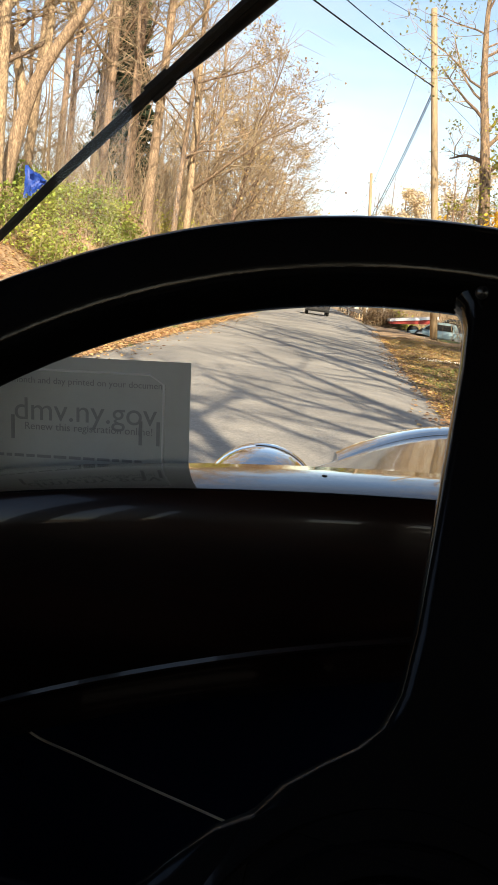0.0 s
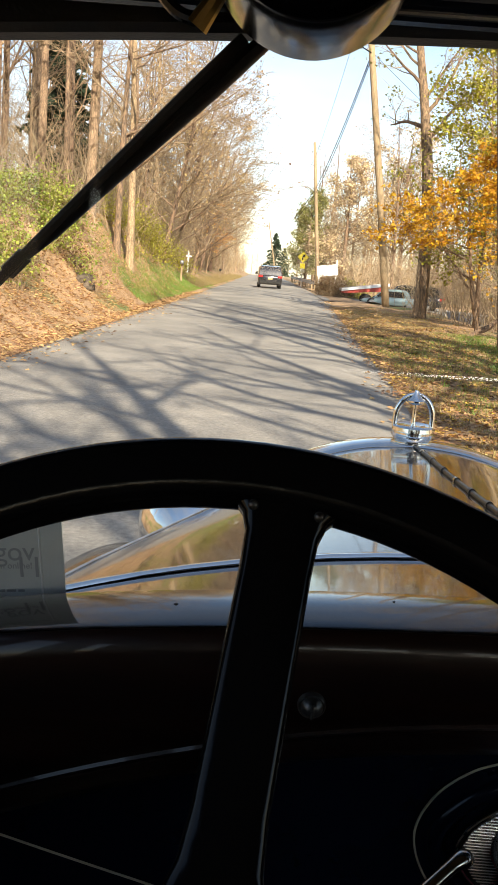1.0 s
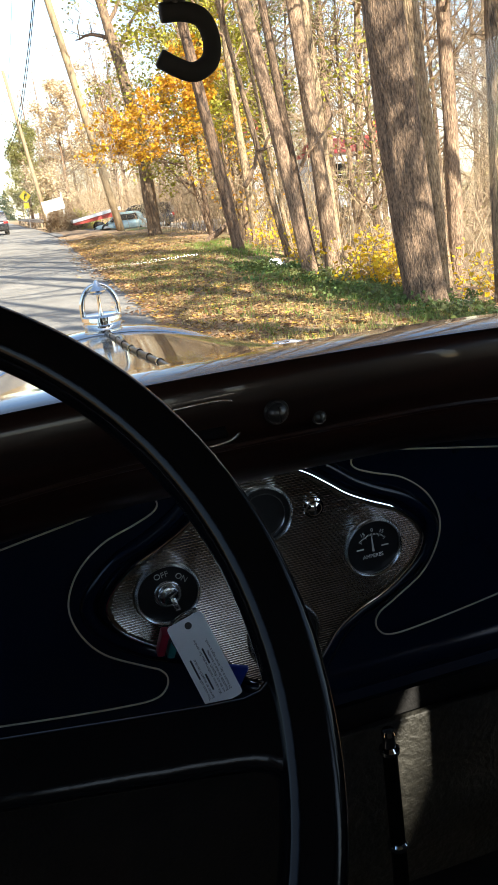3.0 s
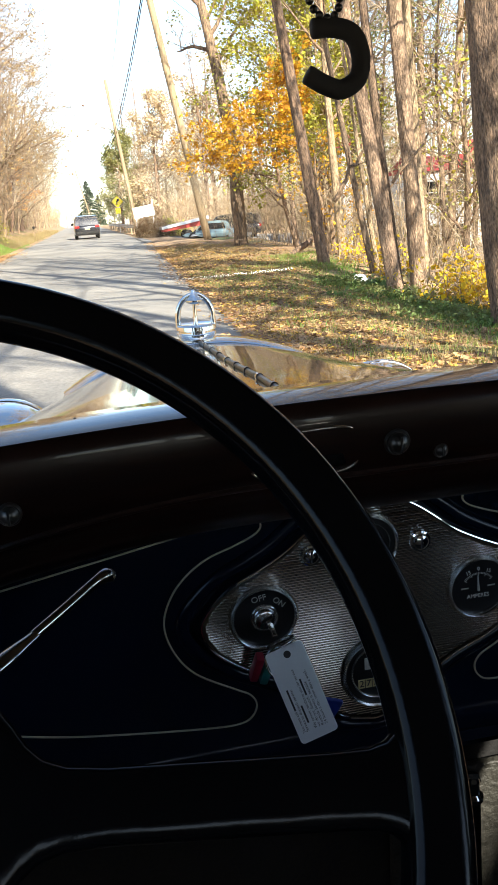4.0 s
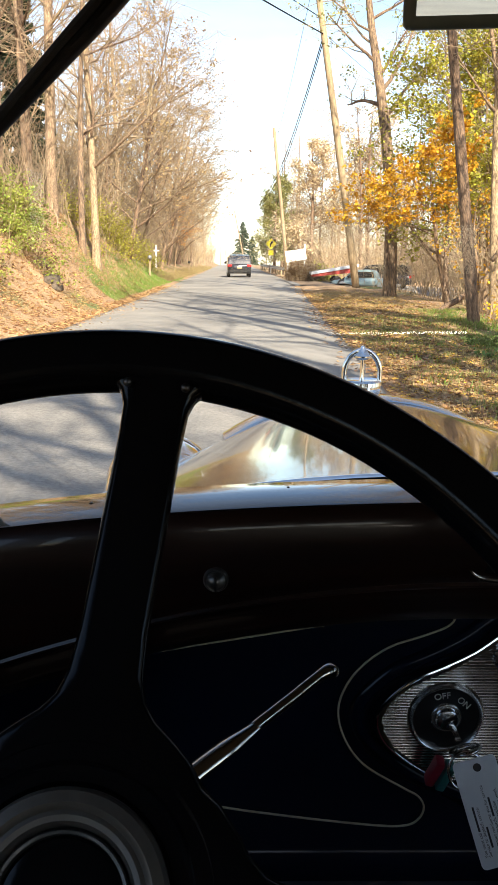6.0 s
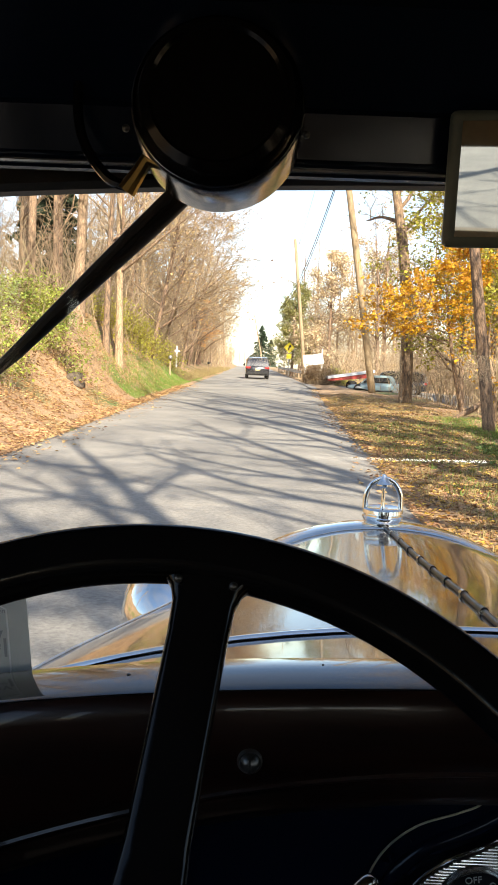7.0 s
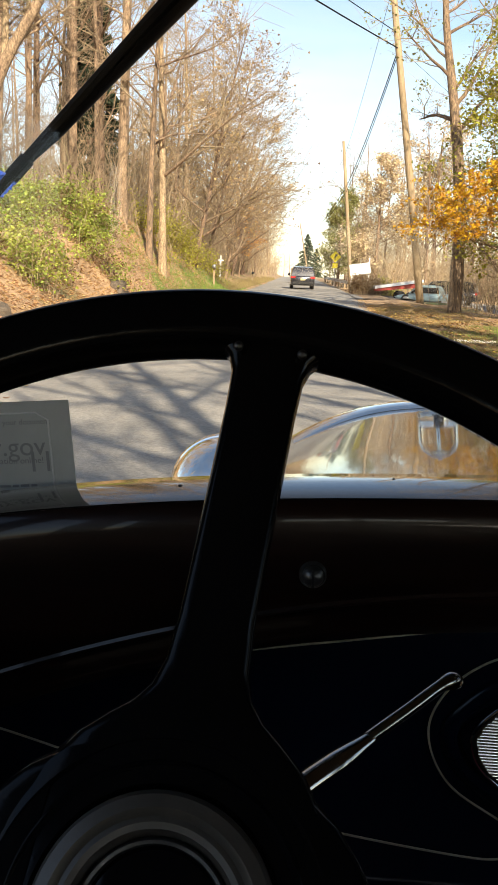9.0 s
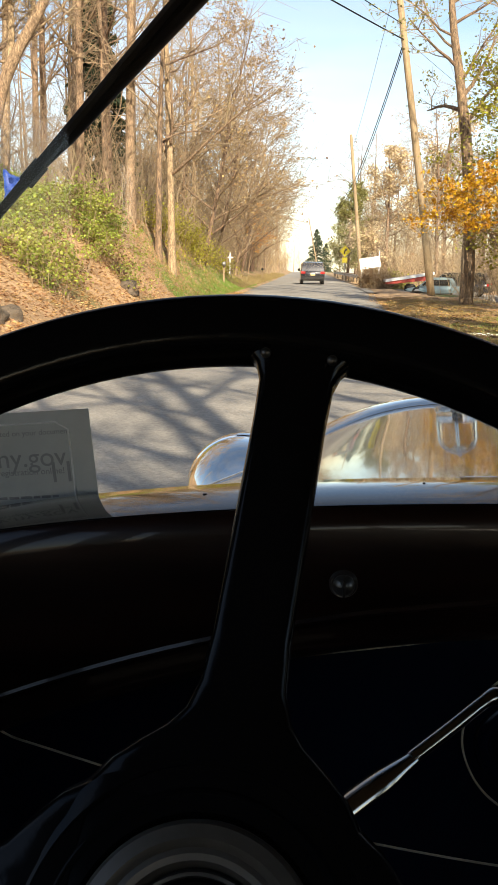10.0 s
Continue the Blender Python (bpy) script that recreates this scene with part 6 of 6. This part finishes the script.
part("speed_panel", bm, SIGN_YELLOW, sign)

board = thing("white_board", "tilted white board sign on two posts beside the guard rail", "sign", on_ground(4.0, 56.5))
bm = bmesh.new()
box(bm, (0, 0, 1.72), (1.42, 0.04, 0.74), rot=Euler((0, radians(-9), 0)).to_matrix(), bevel=0.006)
part("panel", bm, SIGN_WHITE, board)
for x in (-0.55, 0.62):
    bm = bmesh.new()
    box(bm, (x, 0.05, 0.95 + 0.30 * (x > 0)), (0.08, 0.06, 1.9 + 0.6 * (x > 0)), bevel=0.006)
    part("post", bm, SIGN_WHITE, board)

rail = thing("guard_rail", "weathered steel guard rail on posts along the road", "guard rail", on_ground(4.1, 60))
path = [Vector((4.35, 58.8, 0.40)), Vector((4.05, 62, 0.62)), Vector((3.75, 72, 0.64)), Vector((3.35, 90, 0.64)), Vector((3.0, 112, 0.64))]
bm = bmesh.new()
profile = [(0.0, 0.155), (-0.05, 0.13), (-0.05, 0.05), (0.01, 0.0), (-0.05, -0.05), (-0.05, -0.13), (0.0, -0.155)]
loft(bm, [[p - rail.location + Vector((dx, 0, dz)) for dx, dz in profile] + [p - rail.location + Vector((dx + 0.01, 0, dz)) for dx, dz in profile[::-1]] for p in spline(path, 5)], close=True)
part("rail", bm, GALVANISED, rail, smooth=30)
for p in spline(path, 4)[1:]:
    bm = bmesh.new()
    box(bm, p - rail.location + Vector((0.08, 0, -0.25)), (0.12, 0.16, 0.95), bevel=0.01)
    part("post", bm, POLE_WOOD, rail)

cross = thing("white_post", "white wooden post with a short cross arm", "post", on_ground(-6.3, 62))
bm = bmesh.new()
box(bm, (0, 0, 0.75), (0.12, 0.12, 1.9), bevel=0.01)
part("upright", bm, SIGN_WHITE, cross)
bm = bmesh.new()
box(bm, (0.02, 0, 1.30), (0.46, 0.08, 0.10), bevel=0.01)
part("cross_arm", bm, SIGN_WHITE, cross)


def mailbox(label, at, mat):
    t = thing("mailbox", label, "mailbox", at, "roadside mailboxes")
    bm = bmesh.new()
    box(bm, (0, 0, 0.45), (0.09, 0.09, 1.1), bevel=0.008)
    part("post", bm, POLE_WOOD, t)
    bm = bmesh.new()
    arch = [(-0.09, 0), (0.09, 0)] + [(0.09 * math.cos(a), 0.12 + 0.09 * math.sin(a)) for a in [math.pi * k / 10 for k in range(11)]]
    prism(bm, arch, 0.46, Matrix.Translation((0, 0.23, 1.0)) @ Euler((radians(90), 0, 0)).to_matrix().to_4x4())
    part("box", bm, mat, t, smooth=40)


mailbox("grey mailbox on a wooden post", on_ground(-4.9, 45), GALVANISED)
mailbox("dark mailbox on a wooden post", on_ground(-4.6, 75), TYRE)

# ---- house, tarp ----
house = thing("house", "white house with a red roof below the road, seen through trees", "house", (22.9, 47, ground_z(22.9, 47)))
bm = bmesh.new()
box(bm, (0, 3, 2.5), (5.4, 5.5, 5.9))
part("wall", bm, WHITE_WALL, house)
bm = bmesh.new()
prism(bm, [(-3.0, 0), (3.0, 0), (0, 1.0)], 5.8, Matrix.Translation((-2.9, 3, 5.45)) @ Euler((radians(90), 0, radians(90))).to_matrix().to_4x4())
part("roof", bm, RED_WALL, house)
bm = bmesh.new()
box(bm, (1.8, 3.2, 6.6), (0.6, 0.6, 1.4))
part("chimney", bm, RED_WALL, house)
for x in (-2, 0, 2):
    for z in (1.6, 4.2):
        bm = bmesh.new()
        box(bm, (x, 0.23, z), (0.9, 0.05, 1.3), bevel=0.01)
        w = part("window", bm, DARK_GLASS, house)
        bm = bmesh.new()
        for dx, dz, sx, sz in ((0, 0.70, 1.1, 0.1), (0, -0.70, 1.1, 0.1), (0.5, 0, 0.1, 1.3), (-0.5, 0, 0.1, 1.3), (0, 0, 0.9, 0.05)):
            box(bm, (x + dx, 0.21, z + dz), (sx, 0.06, sz))
        part("frame", bm, SIGN_WHITE, w)
barn = thing("red_shed", "red wooden shed among the trees below the road", "shed", (15.2, 44, ground_z(15.2, 44)))
bm = bmesh.new()
box(bm, (0, 1.5, 3.05), (1.8, 2.4, 7.1))
part("wall", bm, WHITE_WALL, barn)
bm = bmesh.new()
prism(bm, [(-1.1, 0), (1.1, 0), (0, 1.0)], 2.8, Matrix.Translation((0, 2.9, 6.55)) @ Euler((radians(90), 0, 0)).to_matrix().to_4x4())
part("roof", bm, RED_WALL, barn)
tarp = thing("blue_tarp", "crumpled blue tarp hanging between trees on the bank", "tarp", (-7.40, 20.2, 2.98))
bm = bmesh.new()
loft(bm, [[(-0.30 + 0.066 * i * (0.70 + 0.05 * j), 0.16 * noise.noise((i * 0.8, j * 0.9, 2)), 0.095 * j + 0.012 * (i - 4) * (3 - j) + 0.07 * noise.noise((i * 0.6, j * 0.7, 5))) for i in range(10)] for j in range(7)])
bmesh.ops.solidify(bm, geom=bm.faces[:], thickness=0.01)
part("sheet", bm, BLUE_TARP, tarp, smooth=60)


# ---- vehicles on the road ----
def vehicle(name, label, at, turn, paint, length=4.8, width=1.9, height=1.75, suv=True, low=0.28):
    """x across, -y is the rear; the thing stands with its rear axle towards -y."""
    t = thing(name, label, "car", at)
    t.rotation_euler = (0, 0, turn)
    L, W, H = length, width / 2, height
    belt = H * 0.58

    def section(y, wlow, wmid, zlow, ztop, n=6):
        return [(-wlow, y, zlow), (-wmid, y, zlow + 0.10), (-wmid, y, ztop - 0.10), (-wmid + 0.06, y, ztop), (wmid - 0.06, y, ztop), (wmid, y, ztop - 0.10), (wmid, y, zlow + 0.10), (wlow, y, zlow)]
    bm = bmesh.new()
    rows = [section(y, W * a, W * b, low + dl, z) for y, a, b, dl, z in ((-L / 2, 0.80, 0.90, 0.12, belt - 0.10), (-L / 2 + 0.08, 0.88, 0.97, 0.03, belt), (-L / 2 + 0.5, 0.9, 1.0, 0, belt + 0.02), (0, 0.9, 1.0, 0, belt + 0.02),
                                                                (L / 2 - 1.2, 0.9, 1.0, 0, belt - 0.02), (L / 2 - 0.25, 0.88, 0.96, 0.02, belt - 0.14), (L / 2, 0.75, 0.86, 0.1, belt - 0.26))]
    loft(bm, rows, close=True)
    for r in (0, -1):
        bm.faces.new([v for v in (bm.verts[:8] if r == 0 else bm.verts[-8:])])
    body = part("body", bm, paint, t, smooth=35)
    bm = bmesh.new()
    back = -L / 2 + (0.12 if suv else 0.75)
    rows = []
    for y, w, z in ((back, 0.93, belt), (back + 0.10, 0.86, belt + (H - belt) * 0.55), (back + 0.28, 0.80, H - 0.05), (back + 0.7, 0.79, H), (L * 0.08, 0.79, H - 0.02), (L * 0.15, 0.82, H - 0.10), (L * 0.27, 0.92, belt)):
        rows.append([(-W * w, y, z), (W * w, y, z)])
    grid = []
    for (a, b), (lw) in zip(rows, range(len(rows))):
        grid.append([bm.verts.new((a[0] * 1.03, a[1], belt - 0.02)), bm.verts.new(a), bm.verts.new(b), bm.verts.new((b[0] * 1.03, b[1], belt - 0.02))])
    for p, q in zip(grid, grid[1:]):
        for k in range(3):
            bm.faces.new((p[k], p[k + 1], q[k + 1], q[k]))
    bmesh.ops.remove_doubles(bm, verts=bm.verts, dist=0.001)
    part("cabin", bm, paint, t, smooth=30)
    bm = bmesh.new()
    ya, za = back + 0.015, belt + 0.05
    yb, zb = back + 0.20, H - 0.17
    vs = [bm.verts.new(c) for c in ((-W * 0.78, ya, za), (W * 0.78, ya, za), (W * 0.68, yb, zb), (-W * 0.68, yb, zb))]
    bm.faces.new(vs)
    bmesh.ops.solidify(bm, geom=bm.faces[:], thickness=-0.04)
    part("rear_window", bm, DARK_GLASS, t)
    for s in (-1, 1):
        bm = bmesh.new()
        prism(bm, [(back + 0.35, belt + 0.04), (L * 0.24, belt + 0.04), (L * 0.13, H - 0.14), (back + 0.45, H - 0.14)], 0.03, Matrix.Translation((s * W * 0.93 - (0.015 if s > 0 else 0.015), 0, 0)) @ Matrix(((0, 0, 1, 0), (1, 0, 0, 0), (0, 1, 0, 0), (0, 0, 0, 1))))
        part("side_window", bm, DARK_GLASS, t)
        bm = bmesh.new()
        box(bm, (s * W * 0.80, -L / 2 + 0.06, belt - 0.10), (0.34, 0.14, 0.17), bevel=0.03)
        part("tail_light", bm, RED_LENS, t)
        bm = bmesh.new()
        box(bm, (s * (W + 0.10), L * 0.20, belt + 0.08), (0.20, 0.10, 0.15), bevel=0.03)
        part("door_mirror", bm, TYRE, t)
    bm = bmesh.new()
    box(bm, (0, -L / 2 - 0.02, low + 0.20), (width * 0.90, 0.16, 0.20), bevel=0.04)
    part("bumper", bm, TYRE, t)
    bm = bmesh.new()
    box(bm, (0, -L / 2 - 0.03, belt - 0.24), (0.36, 0.03, 0.17), bevel=0.005)
    part("number_plate", bm, AMBER, t, "plain amber number plate")
    for s in (-1, 1):
        for y in (-L * 0.31, L * 0.30):
            bm = bmesh.new()
            m = Matrix.Translation((s * (W - 0.12), y, 0.34)) @ Euler((0, radians(90), 0)).to_matrix().to_4x4()
            lathe(bm, [(0, -0.11), (0.24, -0.11), (0.32, -0.10), (0.345, -0.06), (0.345, 0.06), (0.32, 0.10), (0.24, 0.11), (0, 0.11)], 24, m)
            wh = part("wheel", bm, TYRE, t, smooth=40)
            bm = bmesh.new()
            lathe(bm, [(0, -0.118), (0.12, -0.118), (0.22, -0.112), (0.22, 0.112), (0.12, 0.118), (0, 0.118)], 20, m)
            part("rim", bm, GALVANISED, wh, smooth=40)
    return t


vehicle("charcoal_suv", "charcoal sport utility vehicle driving up the road", (0.0, 66, 0.014), radians(2), CAR_GREY)
vehicle("red_suv", "red sport utility vehicle further up the road", (-0.5, 96, 0.014), radians(2), CAR_RED, 4.4, 1.8, 1.68)
vehicle("parked_pale_car", "pale blue car parked at the entrance", (7.9, 51.5, ground_z(7.9, 51.5) - 0.02), radians(78), CAR_BLUE, 3.9, 1.65, 1.28, False)
vehicle("parked_dark_car", "dark vehicle parked behind the pale car", (9.4, 54, ground_z(9.4, 54) + 0.05), radians(70), CAR_GREY, 4.6, 1.85, 1.6)
trailer = thing("red_trailer", "red and white trailer parked at the entrance", "trailer", (6.3, 53.8, ground_z(6.3, 53.8)))
bm = bmesh.new()
prism(bm, [(-1.4, 0.60), (1.5, 0.92), (1.5, 1.25), (-1.4, 0.75)], 1.6, Matrix.Translation((0, 0.8, 0)) @ Euler((radians(90), 0, 0)).to_matrix().to_4x4())
part("side", bm, RED_WALL, trailer)
bm = bmesh.new()
prism(bm, [(-1.5, 0.74), (1.6, 1.26), (1.6, 1.44), (-1.5, 0.92)], 1.8, Matrix.Translation((0, 0.9, 0)) @ Euler((radians(90), 0, 0)).to_matrix().to_4x4())
part("top", bm, CAR_WHITE, trailer)
for y in (-0.6, 0.6):
    bm = bmesh.new()
    lathe(bm, [(0, -0.1), (0.25, -0.1), (0.33, -0.06), (0.33, 0.06), (0.25, 0.1), (0, 0.1)], 20, Matrix.Translation((0.2, y, 0.33)) @ Euler((radians(90), 0, 0)).to_matrix().to_4x4())
    part("wheel", bm, TYRE, trailer, smooth=40)
